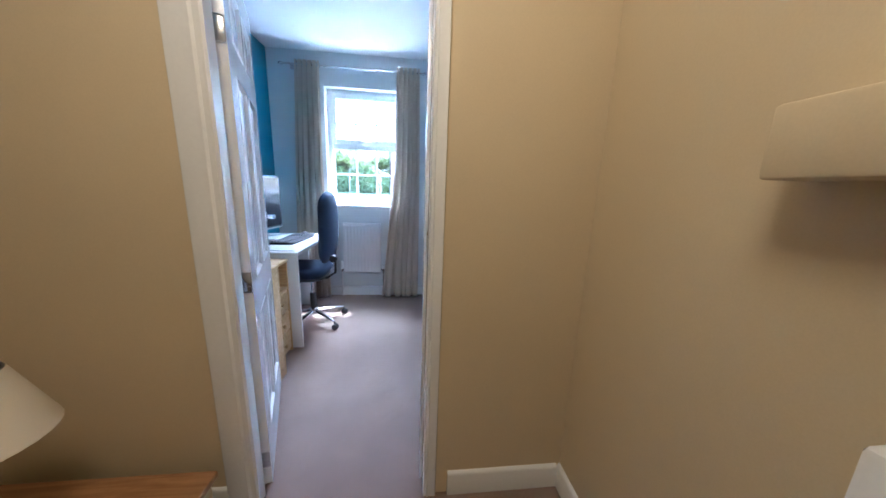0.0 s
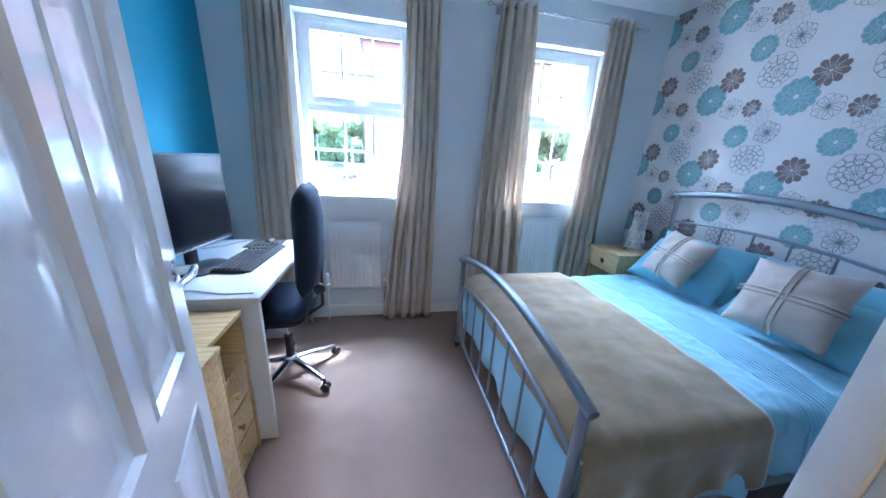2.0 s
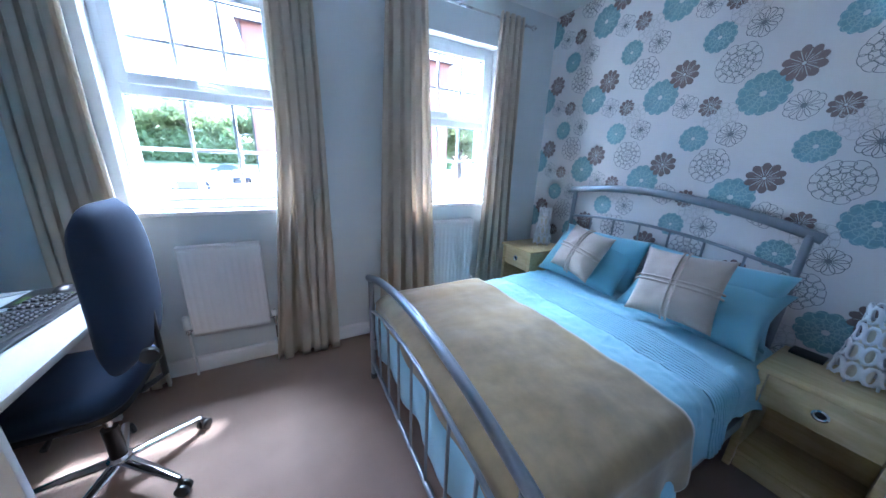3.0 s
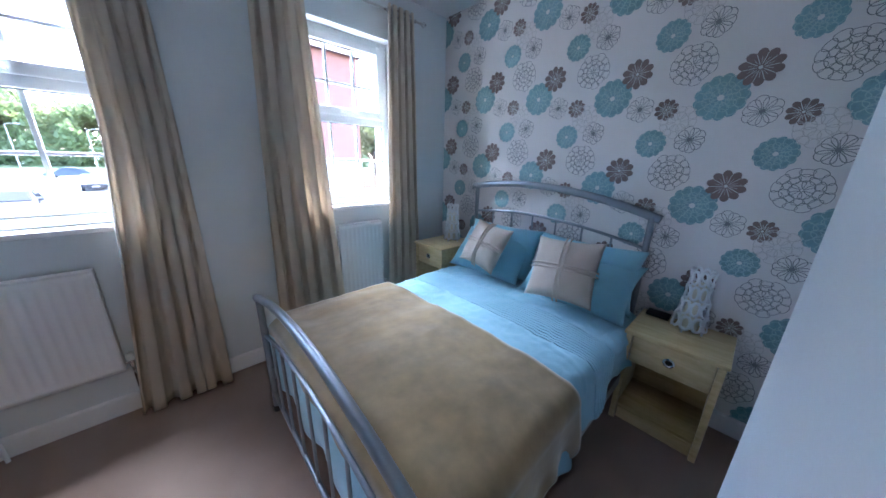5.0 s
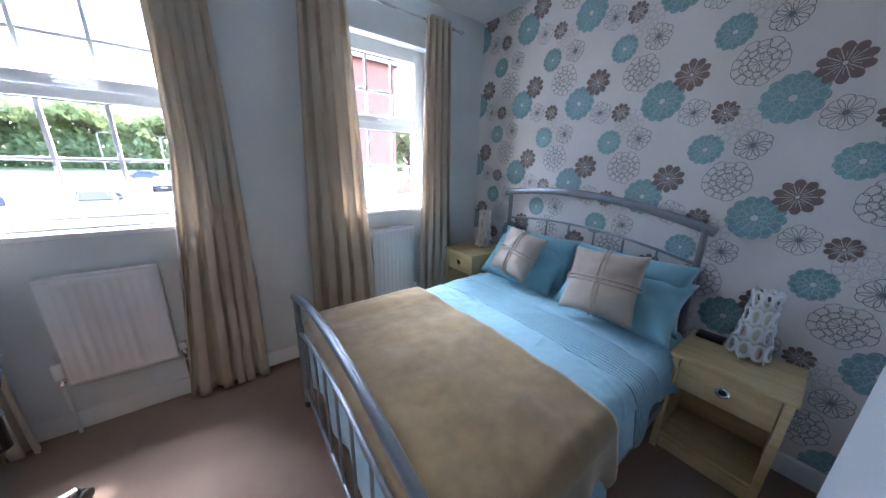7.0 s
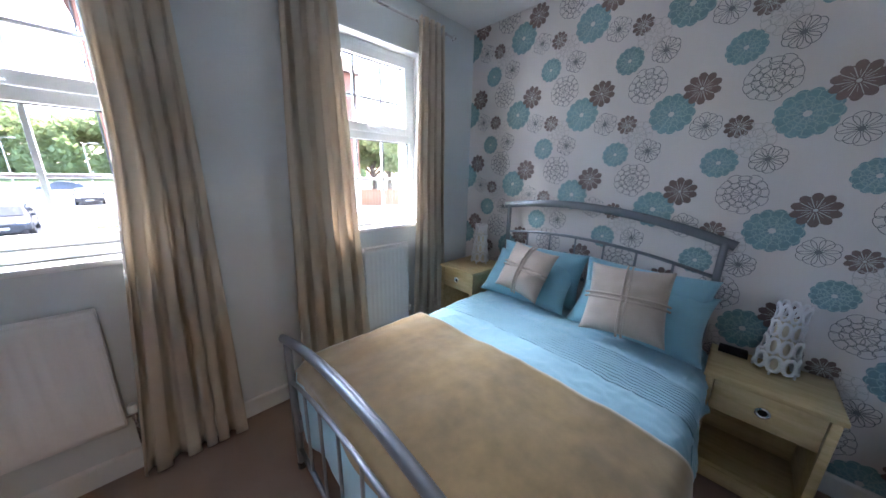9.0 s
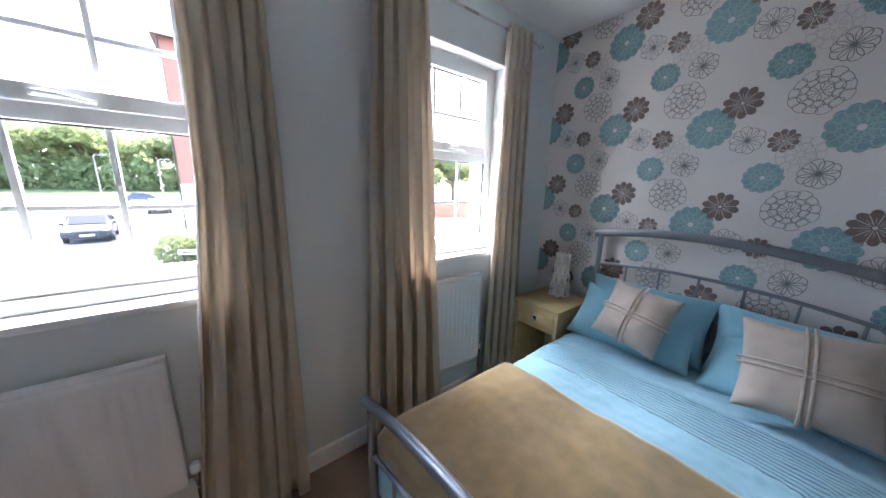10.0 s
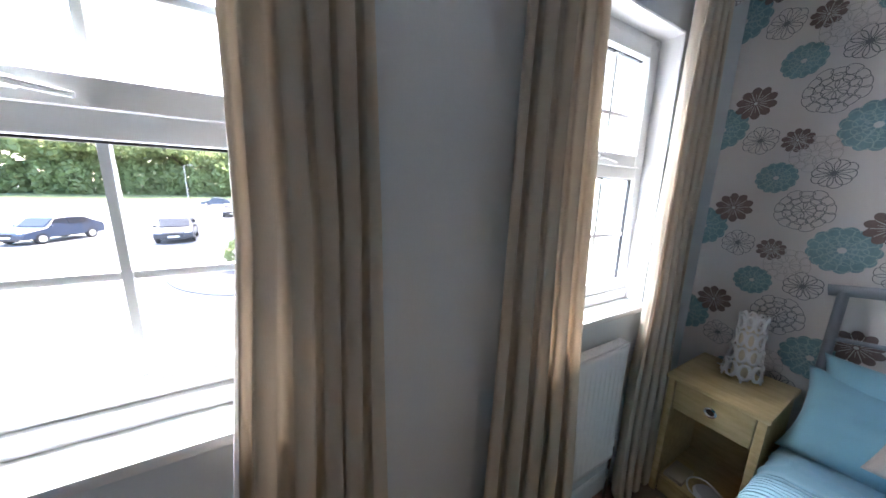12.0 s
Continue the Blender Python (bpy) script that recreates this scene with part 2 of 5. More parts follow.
def tube(points, r, bm=None, n=10, closed=False, caps=True, ry=None):
    """A round tube along points; r a number or one for each point."""
    bm = bm or bmesh.new()
    pts = [Vector(p) for p in points]
    k = len(pts)
    rs = r if isinstance(r, (list, tuple)) else [r] * k
    rings, up = [], None
    for i, p in enumerate(pts):
        a = pts[i - 1] if (i > 0 or closed) else p
        b = pts[(i + 1) % k] if (i < k - 1 or closed) else p
        d = (b - a).normalized()
        if up is None:
            up = d.orthogonal().normalized()
            if ry:
                up = Vector((0, 0, 1)) - d * d.z
                up.normalize()
        else:
            up = (up - d * up.dot(d)).normalized()
        side = d.cross(up)
        rings.append([bm.verts.new(p + (up * math.cos(2 * math.pi * j / n) * (ry or 1) + side * math.sin(2 * math.pi * j / n)) * rs[i]) for j in range(n)])
    for i in range(k if closed else k - 1):
        A, B = rings[i], rings[(i + 1) % k]
        for j in range(n):
            bm.faces.new((A[j], A[(j + 1) % n], B[(j + 1) % n], B[j]))
    if caps and not closed:
        bm.faces.new(rings[0][::-1])
        bm.faces.new(rings[-1])
    return bm


def lathe(profile, n=24, bm=None, at=(0, 0, 0)):
    """A turned shape from (radius, height) pairs, about z."""
    bm = bm or bmesh.new()
    rings = []
    for r, z in profile:
        rings.append([bm.verts.new((at[0] + r * math.cos(2 * math.pi * j / n), at[1] + r * math.sin(2 * math.pi * j / n), at[2] + z)) for j in range(n)])
    for A, B in zip(rings, rings[1:]):
        for j in range(n):
            bm.faces.new((A[j], A[(j + 1) % n], B[(j + 1) % n], B[j]))
    if profile[0][0] > 1e-4:
        bm.faces.new(rings[0][::-1])
    if profile[-1][0] > 1e-4:
        bm.faces.new(rings[-1])
    bmesh.ops.remove_doubles(bm, verts=bm.verts[:], dist=1e-5)
    return bm


def sheet(nu, nv, f, bm=None):
    """A grid surface f(u, v), u and v in 0..1."""
    bm = bm or bmesh.new()
    g = [[bm.verts.new(f(i / nu, j / nv)) for j in range(nv + 1)] for i in range(nu + 1)]
    for i in range(nu):
        for j in range(nv):
            bm.faces.new((g[i][j], g[i + 1][j], g[i + 1][j + 1], g[i][j + 1]))
    return bm


def solid(ob, t, offset=0.0):
    md = ob.modifiers.new("thickness", "SOLIDIFY")
    md.thickness, md.offset = t, offset
    return ob


def arc(a, b, rise, n=16, axis=(0, 0, 1)):
    """Points from a to b, bowed by rise in the middle."""
    a, b, ax = Vector(a), Vector(b), Vector(axis)
    return [a.lerp(b, i / n) + ax * rise * (1 - (2 * i / n - 1) ** 2) for i in range(n + 1)]


def structure(name, bm, mat, label, category):
    return tagged(part(name, bm, mat), label, category, kind="structure")


# ---- the rooms ----
CEIL = 2.51
XW, XE, YN = -0.70, 2.665, 4.33       # west, east and north faces of the bedroom
YS, YS2, XR = 2.075, 1.87, 1.50        # south face at the door, and beyond the step at XR
YH = 2.05                            # hall face of the door wall
YL = 2.062                           # room face on the hinge side
DX0, DX1, DZ = 0.145, 0.775, 2.03      # door opening
W1, W2 = (-0.175, 0.62), (1.38, 2.12)  # window openings in x
WZ0, WZ1 = 1.03, 2.205
YG = 4.45                            # plane of the window frames
YO = 4.63                            # outer face of the house

bm = bmesh.new()
for x0, x1 in ((XW - 0.1, W1[0]), (W1[1], W2[0]), (W2[1], XE + 0.1)):
    box(x0, YN, -0.1, x1, YO, CEIL + 0.1, bm=bm)
for w in (W1, W2):
    box(w[0], YN, -0.1, w[1], YO, WZ0 - 0.03, bm=bm)
    box(w[0], YN, WZ1, w[1], YO, CEIL + 0.1, bm=bm)
structure("wall_north", bm, M_BLUEWALL, "pale blue painted wall with two window openings", "wall")
wall_east = structure("wall_east", box(XE, YS2 - 0.03, -0.1, XE + 0.1, YN, CEIL + 0.1), M_PAPER, "cream wallpapered wall printed with teal, brown and outlined flowers", "wall")
structure("wall_west", box(XW - 0.1, YL, -0.1, XW, YN, CEIL + 0.1), M_TEAL, "deep teal painted feature wall", "wall")
bm = bmesh.new()
box(XW - 0.1, YH + 0.001, -0.1, DX0 - 0.03, YL, CEIL + 0.1, bm=bm)
box(DX1 + 0.03, YH + 0.001, -0.1, DX1 + 0.125, YS, CEIL + 0.1, bm=bm)
box(DX1 + 0.125, YH + 0.001, -0.1, XR, YS + 0.065, CEIL + 0.1, bm=bm)
box(DX0 - 0.03, YH + 0.001, DZ + 0.03, DX1 + 0.03, YS, CEIL + 0.1, bm=bm)
box(XR + 0.004, YS2 - 0.1, -0.1, XE, YS2, CEIL + 0.1, bm=bm)
box(XR, YS2 - 0.1, -0.1, XR + 0.004, YS + 0.065, CEIL + 0.1, bm=bm)
structure("wall_south", bm, M_BLUEWALL, "pale blue painted wall with the doorway and a shallow step", "wall")
HX = 1.36                            # east face of the landing
bm = bmesh.new()
box(-1.7, YH - 0.03, -0.1, DX0 - 0.03, YH - 0.015, CEIL + 0.1, bm=bm)
box(DX1 + 0.03, YH - 0.03, -0.1, HX, YH - 0.015, CEIL + 0.1, bm=bm)
box(DX0 - 0.03, YH - 0.03, DZ + 0.03, DX1 + 0.03, YH - 0.015, CEIL + 0.1, bm=bm)
structure("wall_hall_north", bm, M_HALL, "magnolia painted landing wall beside the bedroom door", "wall")
structure("wall_hall_east", box(HX, -0.9, -0.1, HX + 0.1, YH - 0.03, CEIL + 0.1), M_HALL, "magnolia painted side wall of the landing", "wall")
structure("wall_hall_west", box(-1.8, -0.9, -0.1, -1.7, YH, CEIL + 0.1), M_HALL, "magnolia painted landing end wall", "wall")
structure("wall_hall_south", box(-1.8, -1.0, -0.1, HX + 0.1, -0.9, CEIL + 0.1), M_HALL, "magnolia painted landing wall", "wall")
structure("stair_boxing", box(HX - 0.10, -0.5, 1.267, HX - 0.001, 1.47, 1.377, 0.006), M_HALL, "magnolia painted boxing along the landing wall", "boxing")
structure("floor", box(-1.8, -1.0, -0.1, XE + 0.1, YO, 0.0), M_CARPET, "dusky brown-pink fitted carpet", "carpet")
structure("ceiling", box(-1.8, -1.0, CEIL, XE + 0.1, YO, CEIL + 0.1), M_CEIL, "white painted ceiling", "ceiling")


def skirting(x0, y0, x1, y1, side):
    """A moulded skirting board; side: the way it stands out from the wall."""
    prof = [(0, 0), (0.016, 0), (0.016, 0.075), (0.013, 0.083), (0.013, 0.09), (0.008, 0.1), (0, 0.105)]
    s = Vector((*side, 0))
    bm = bmesh.new()
    ends = []
    for p in (Vector((x0, y0, 0.001)), Vector((x1, y1, 0.001))):
        ends.append([bm.verts.new(p + s * d + Vector((0, 0, h))) for d, h in prof])
    n = len(prof)
    for i in range(n):
        bm.faces.new((ends[0][i], ends[0][(i + 1) % n], ends[1][(i + 1) % n], ends[1][i]))
    bm.faces.new(ends[0])
    bm.faces.new(ends[1][::-1])
    return structure("baseboard", bm, M_GLOSS, "white gloss moulded skirting board", "skirting")


skirting(XW, YN, XE, YN, (0, -1))
skirting(XE, YS2, XE, YN - 0.017, (-1, 0))
skirting(XW, YS, XW, YN - 0.017, (1, 0))
skirting(XR + 0.005, YS2, XE - 0.017, YS2, (0, 1))
skirting(-1.7, YH - 0.03, DX0 - 0.1, YH - 0.03, (0, -1))
skirting(DX1 + 0.1, YH - 0.03, HX - 0.017, YH - 0.03, (0, -1))
skirting(HX, 1.2, HX, YH - 0.03, (-1, 0))


# ---- door ----
def casing(name, y, out):
    """A moulded architrave round the doorway on one face of the wall."""
    prof = [(0.0, 0.0), (0.0, 0.009), (0.008, 0.014), (0.018, 0.011), (0.027, 0.011), (0.034, 0.017), (0.042, 0.015), (0.104, 0.015), (0.11, 0.011), (0.11, 0.0)]
    bm = bmesh.new()
    path = [(DX0 + 0.006, 0.001, -1, 0), (DX0 + 0.006, DZ + 0.005, -1, 1), (DX1 + 0.002, DZ + 0.005, 0.45, 1), (DX1 + 0.002, 0.001, 0.45, 0)]
    if out > 0:
        path = path[1:]
    rings = []
    for x, z, sx, sz in path:
        rings.append([bm.verts.new((x + sx * w, y + out * d, z + sz * w)) for w, d in prof])
    for A, B in zip(rings, rings[1:]):
        for i in range(len(prof)):
            j = (i + 1) % len(prof)
            bm.faces.new((A[i], A[j], B[j], B[i]))
    bm.faces.new(rings[0])
    bm.faces.new(rings[-1][::-1])
    return structure(name, bm, M_GLOSS, "white gloss moulded door architrave", "architrave")


casing("trim", YS, 1)
casing("trim", YH - 0.03, -1)
bm = bmesh.new()
box(DX0 - 0.03, YH - 0.03, 0.001, DX0, YL, DZ + 0.03, bm=bm)
box(DX1, YH - 0.03, 0.001, DX1 + 0.03, YS, DZ + 0.03, bm=bm)
box(DX0, YH - 0.03, DZ, DX1, YS, DZ + 0.03, bm=bm)
box(DX1 - 0.012, YH + 0.035, 0.001, DX1, YH + 0.065, DZ, 0.002, bm=bm)
box(DX0 + 0.012, YH + 0.035, DZ - 0.012, DX1 - 0.012, YH + 0.065, DZ, 0.002, bm=bm)
lining = structure("door_lining", bm, M_GLOSS, "white gloss door lining with stops", "door frame")
keep = part("strike_plate", box(DX1 - 0.002, YS - 0.035, 1.02, DX1 - 0.0005, YS - 0.008, 1.09, 0.004), M_STEEL, lining, "worn steel strike plate")
# no hole is cut: a black block gives the dark of the latch opening
part("latch_hole_shade", box(DX1 - 0.004, YS - 0.028, 1.04, DX1 - 0.002, YS - 0.015, 1.07), M_BLACK, keep)

# leaf: local x runs from the hinge to the free edge, local y is the thickness
DW, DH, DT = 0.69, 2.005, 0.036
door = thing("door_1", "open white gloss six-panel door with lever handles", "door", pose(DX0 + 0.006, YS + 0.036, 0.008, 0, 0, 110.0), kind="structure")
bm = bmesh.new()
cols = ((0.1, 0.315), (0.375, 0.59))
rows_ = ((0.2, 0.72), (0.86, 1.58), (1.68, 1.88))
xs = [0, cols[0][0], cols[0][1], cols[1][0], cols[1][1], DW]
zs = [0, *[v for r in rows_ for v in r], DH]
for i in range(5):
    for j in range(7):
        hole = i in (1, 3) and j in (1, 3, 5)
        x0, x1, z0, z1 = xs[i], xs[i + 1], zs[j], zs[j + 1]
        for yy, s in ((0, 1), (DT, -1)):
            def ring(inset, dep):
                return [bm.verts.new((x, yy + s * dep, z)) for x, z in ((x0 + inset, z0 + inset), (x1 - inset, z0 + inset), (x1 - inset, z1 - inset), (x0 + inset, z1 - inset))]
            if not hole:
                bm.faces.new(ring(0, 0))
            else:
                rr = [ring(0, 0), ring(0.006, -0.004), ring(0.014, 0.008), ring(0.024, 0.011), ring(0.036, 0.011), ring(0.062, 0.003)]
                for A, B in zip(rr, rr[1:]):
                    for q in range(4):
                        bm.faces.new((A[q], A[(q + 1) % 4], B[(q + 1) % 4], B[q]))
                bm.faces.new(rr[-1])
bmesh.ops.remove_doubles(bm, verts=bm.verts[:], dist=1e-5)
for quad in (((0, 0), (0, DH)), ((DW, 0), (DW, DH))):
    (xa, za), (xb, zb) = quad
    bm.faces.new([bm.verts.new(p) for p in ((xa, 0, za), (xb, 0, zb), (xb, DT, zb), (xa, DT, za))])
for zz in (0, DH):
    bm.faces.new([bm.verts.new(p) for p in ((0, 0, zz), (DW, 0, zz), (DW, DT, zz), (0, DT, zz))])
bmesh.ops.remove_doubles(bm, verts=bm.verts[:], dist=1e-5)
leaf = part("door_leaf", bm, M_GLOSS, door, smooth=25)


def lever(y, s):
    h = part("door_handle", lathe([(0.024, 0), (0.026, 0.003), (0.026, 0.007), (0.012, 0.01), (0.01, 0.04), (0.012, 0.044), (0, 0.045)], 20), M_CHROME, door, "chrome lever handle")
    h.matrix_local = pose(DW - 0.06, y, 1.05, 90 * s)
    g = part("lever", tube([(0.006, 0, 0.04), (-0.03, 0, 0.042), (-0.075, 0.002, 0.04), (-0.11, 0.004, 0.036)], [0.009, 0.0085, 0.008, 0.006], n=10), M_CHROME, h)
    return g


lever(0, 1)
lever(DT, -1)
part("latch_plate", box(DW, 0.006, 1.01, DW + 0.0015, DT - 0.006, 1.09, 0.004), M_STEEL, door)
for z in (0.08, 0.84, 1.64):
    bm = box(-0.0015, 0.001, z, 0, DT - 0.002, z + 0.075, 0.005)
    tube([(-0.004, DT + 0.004, z), (-0.004, DT + 0.004, z + 0.075)], 0.006, bm, n=10)
    hg = part("hinge", bm, M_STEEL, door, "dull steel butt hinge")
    part("hinge_leaf", box(-0.03, DT + 0.002, z, -0.005, DT + 0.0035, z + 0.075, 0.0006), M_STEEL, hg)


# ---- windows ----
def window(name, w):
    x0, x1 = w
    top = thing(name, "white uPVC window with glazing bars, top-hung opener and a deep reveal", "window", pose(x0, YG, WZ0), kind="structure")
    W, H = x1 - x0, WZ1 - WZ0
    y0, y1 = -0.03, 0.035
    TZ = 0.615   # transom centre

    def ring(name_, a, b, c, d, t, ya, yb, parent):
        bm = bmesh.new()
        box(a, ya, b, a + t, yb, d, 0.004, bm=bm)
        box(c - t, ya, b, c, yb, d, 0.004, bm=bm)
        box(a + t, ya + 0.0005, b, c - t, yb - 0.0005, b + t, 0.004, bm=bm)
        box(a + t, ya + 0.0005, d - t, c - t, yb - 0.0005, d, 0.004, bm=bm)
        return part(name_, bm, M_UPVC, parent)
    fr = ring("window_frame", 0, 0.05, W, H, 0.05, y0, y1, top)
    part("cill", box(0.0, y0 - 0.012, 0.0, W, y1, 0.0495, 0.006), M_UPVC, fr)
    part("transom", box(0.05, y0 + 0.001, TZ - 0.03, W - 0.05, y1 - 0.001, TZ + 0.03, 0.004), M_UPVC, fr)
    sash = ring("sash", 0.04, TZ + 0.02, W - 0.04, H - 0.04, 0.052, y0 - 0.014, y1 - 0.02, top)
    gx = [W * 0.36, W * 0.63]
    for a, b, hz in ((0.1, TZ - 0.03, 0.325), (TZ + 0.072, H - 0.092, 0.85)):
        for x in gx:
            part("glazing_bar", box(x - 0.009, -0.012, a, x + 0.009, 0.006, b, 0.003), M_UPVC, fr)
        cells = [0.05, gx[0], gx[1], W - 0.05]
        for p, q in zip(cells, cells[1:]):
            part("glazing_bar", box(p + 0.009, -0.0115, hz - 0.009, q - 0.009, 0.0055, hz + 0.009, 0.003), M_UPVC, fr)
        for ga, gb, gc, gd in ((0.05, b - 0.005, W - 0.05, b + 0.001), (W - 0.055, a, W - 0.0495, b)):
            part("gasket", box(ga, -0.0125, gb, gc, 0.001, gd), M_BLACK, fr, "black rubber glazing gasket")
        gl = part("pane", box(0.05, -0.0015, a, W - 0.05, 0.0015, b), M_GLASS, top, "clear glass pane", smooth=0)
        gl.visible_shadow = False
    bm = box(W / 2 - 0.035, y0 - 0.026, TZ + 0.036, W / 2 + 0.035, y0 - 0.014, TZ + 0.056, 0.004)
    tube([(W / 2 - 0.02, y0 - 0.032, TZ + 0.046), (W / 2 + 0.03, y0 - 0.036, TZ + 0.044), (W / 2 + 0.1, y0 - 0.034, TZ + 0.034)], [0.008, 0.007, 0.005], bm, n=8)
    part("window_handle", bm, M_UPVC, sash, "white locking handle")
    bm = box(0.001, YN - YG + 0.001, -0.028, W - 0.001, y0, 0.0, 0.004)
    box(-0.035, YN - YG - 0.03, -0.028, W + 0.035, YN - YG - 0.0005, 0.0, 0.006, bm=bm)
    part("window_sill", bm, M_GLOSS, top, "white gloss window board")
    bm = bmesh.new()
    lining_t = 0.004
    box(0.0005, YN - YG + 0.002, 0.002, lining_t, y0 - 0.001, H - lining_t, bm=bm)
    box(W - lining_t, YN - YG + 0.002, 0.002, W - 0.0005, y0 - 0.001, H - lining_t, bm=bm)
    box(0.0005, YN - YG + 0.002, H - lining_t, W - 0.0005, y0 - 0.001, H - 0.0005, bm=bm)
    part("reveal_lining", bm, M_CEIL, top, "white painted reveal")
    return top


window("window_1", W1)
window("window_2", W2)


# ---- radiators ----
def radiator(x0, x1, z0, z1):
    W, H = x1 - x0, z1 - z0
    r = thing("radiator", "white enamelled convector radiator under the window", "radiator", pose(x0, YN - 0.06, z0), group="radiators under the windows")
    bm = bmesh.new()
    n = max(int(W / 0.034), 6)

    def f(u, v):
        x = u * W
        ph = (x / W * n) % 1.0
        g = 0.0032 * (0.5 + 0.5 * math.cos(2 * math.pi * ph)) if 0.03 < v < 0.97 and 0.02 < u < 0.98 else 0.0
        ends = min(v, 1 - v) * H
        g *= min(1, max(0, (ends - 0.03) / 0.03))
        return (x, -0.004 + g, v * H)
    sheet(n * 8, 24, f, bm)
    front = solid(part("front_panel", bm, M_RAD, r), 0.004, 1)
    bm = box(-0.004, -0.006, H - 0.001, W + 0.004, 0.04, H + 0.012, 0.003)
    for k in range(int(W / 0.03)):
        box(0.012 + k * 0.03, 0.004, H + 0.0118, 0.027 + k * 0.03, 0.03, H + 0.0135, bm=bm)
    part("top_grille", bm, M_RAD, r)
    part("side_panel", box(-0.004, -0.006, 0, 0.001, 0.04, H, 0.002), M_RAD, r)
    part("side_panel", box(W - 0.001, -0.006, 0, W + 0.004, 0.04, H, 0.002), M_RAD, r)
    part("back_panel", box(0.002, 0.028, 0.01, W - 0.002, 0.036, H - 0.005), M_RAD, r)
    part("bracket", box(W * 0.3, 0.036, 0.05, W * 0.7, 0.0595, H - 0.05), M_RAD, r)
    for sx, big in ((-1, True), (1, False)):
        cx = -0.03 if sx < 0 else W + 0.03
        bm = tube([(cx, 0.015, -z0 + 0.002), (cx, 0.015, 0.03)], 0.0075, n=10)
        pipe = part("pipe", bm, M_STEEL if not big else M_RAD, r)
        bm = tube([(cx, 0.015, 0.035), (cx - sx * 0.03, 0.015, 0.035)], 0.009, n=10)
        lathe([(0.013, 0), (0.013, 0.03), (0.009, 0.032)], 14, bm, (cx, 0.015, 0.012))
        v = part("valve", bm, M_CHROME, pipe)
        hz = 0.085 if big else 0.04
        part("valve_cap", lathe([(0.012, 0), (0.018, 0.005), (0.018, hz - 0.01), (0.013, hz), (0, hz)], 16, None, (cx, 0.015, 0.045)), M_UPVC, v, "white thermostatic cap" if big else "white lockshield cap")
    return r


radiator(-0.02, 0.375, 0.28, 0.825)
radiator(1.575, 1.93, 0.285, 0.885)


# ---- curtains ----
YC = 4.265
ZP = 2.36


def curtain_pole(x0, x1):
    p = thing("curtain_pole", "slim brushed steel curtain pole with ball-cage finials", "curtain pole", pose(0, YC, ZP), group="curtain poles")
    part("rod", tube([(x0, 0, 0), (x1, 0, 0)], 0.0075, n=12), M_STEEL, p)
    for x, s in ((x0, -1), (x1, 1)):
        bm = lathe([(0.009, 0), (0.009, 0.012), (0.006, 0.016)], 14)
        for k in range(4):
            a = k * math.pi / 2
            tube([(0.004 * math.cos(a), 0.004 * math.sin(a), 0.014), (0.017 * math.cos(a + 0.5), 0.017 * math.sin(a + 0.5), 0.035), (0.004 * math.cos(a + 1), 0.004 * math.sin(a + 1), 0.058)], 0.0025, bm, n=6)
        f = part("finial", bm, M_STEEL, p)
        f.matrix_local = pose(x, 0, 0, 0, 90 * s)
    for x in (x0 + 0.045, x1 - 0.045):
        bm = tube([(x, 0, 0), (x, YN - YC - 0.004, 0)], 0.006, n=10)
        box(x - 0.016, YN - YC - 0.005, -0.03, x + 0.016, YN - YC - 0.0005, 0.03, 0.004, bm=bm)
        box(x - 0.006, -0.011, -0.011, x + 0.006, 0.011, 0.011, 0.003, bm=bm)
        part("bracket", bm, M_STEEL, p)
    return p


curtain_pole(-0.507, 0.785)
curtain_pole(1.15, 2.33)


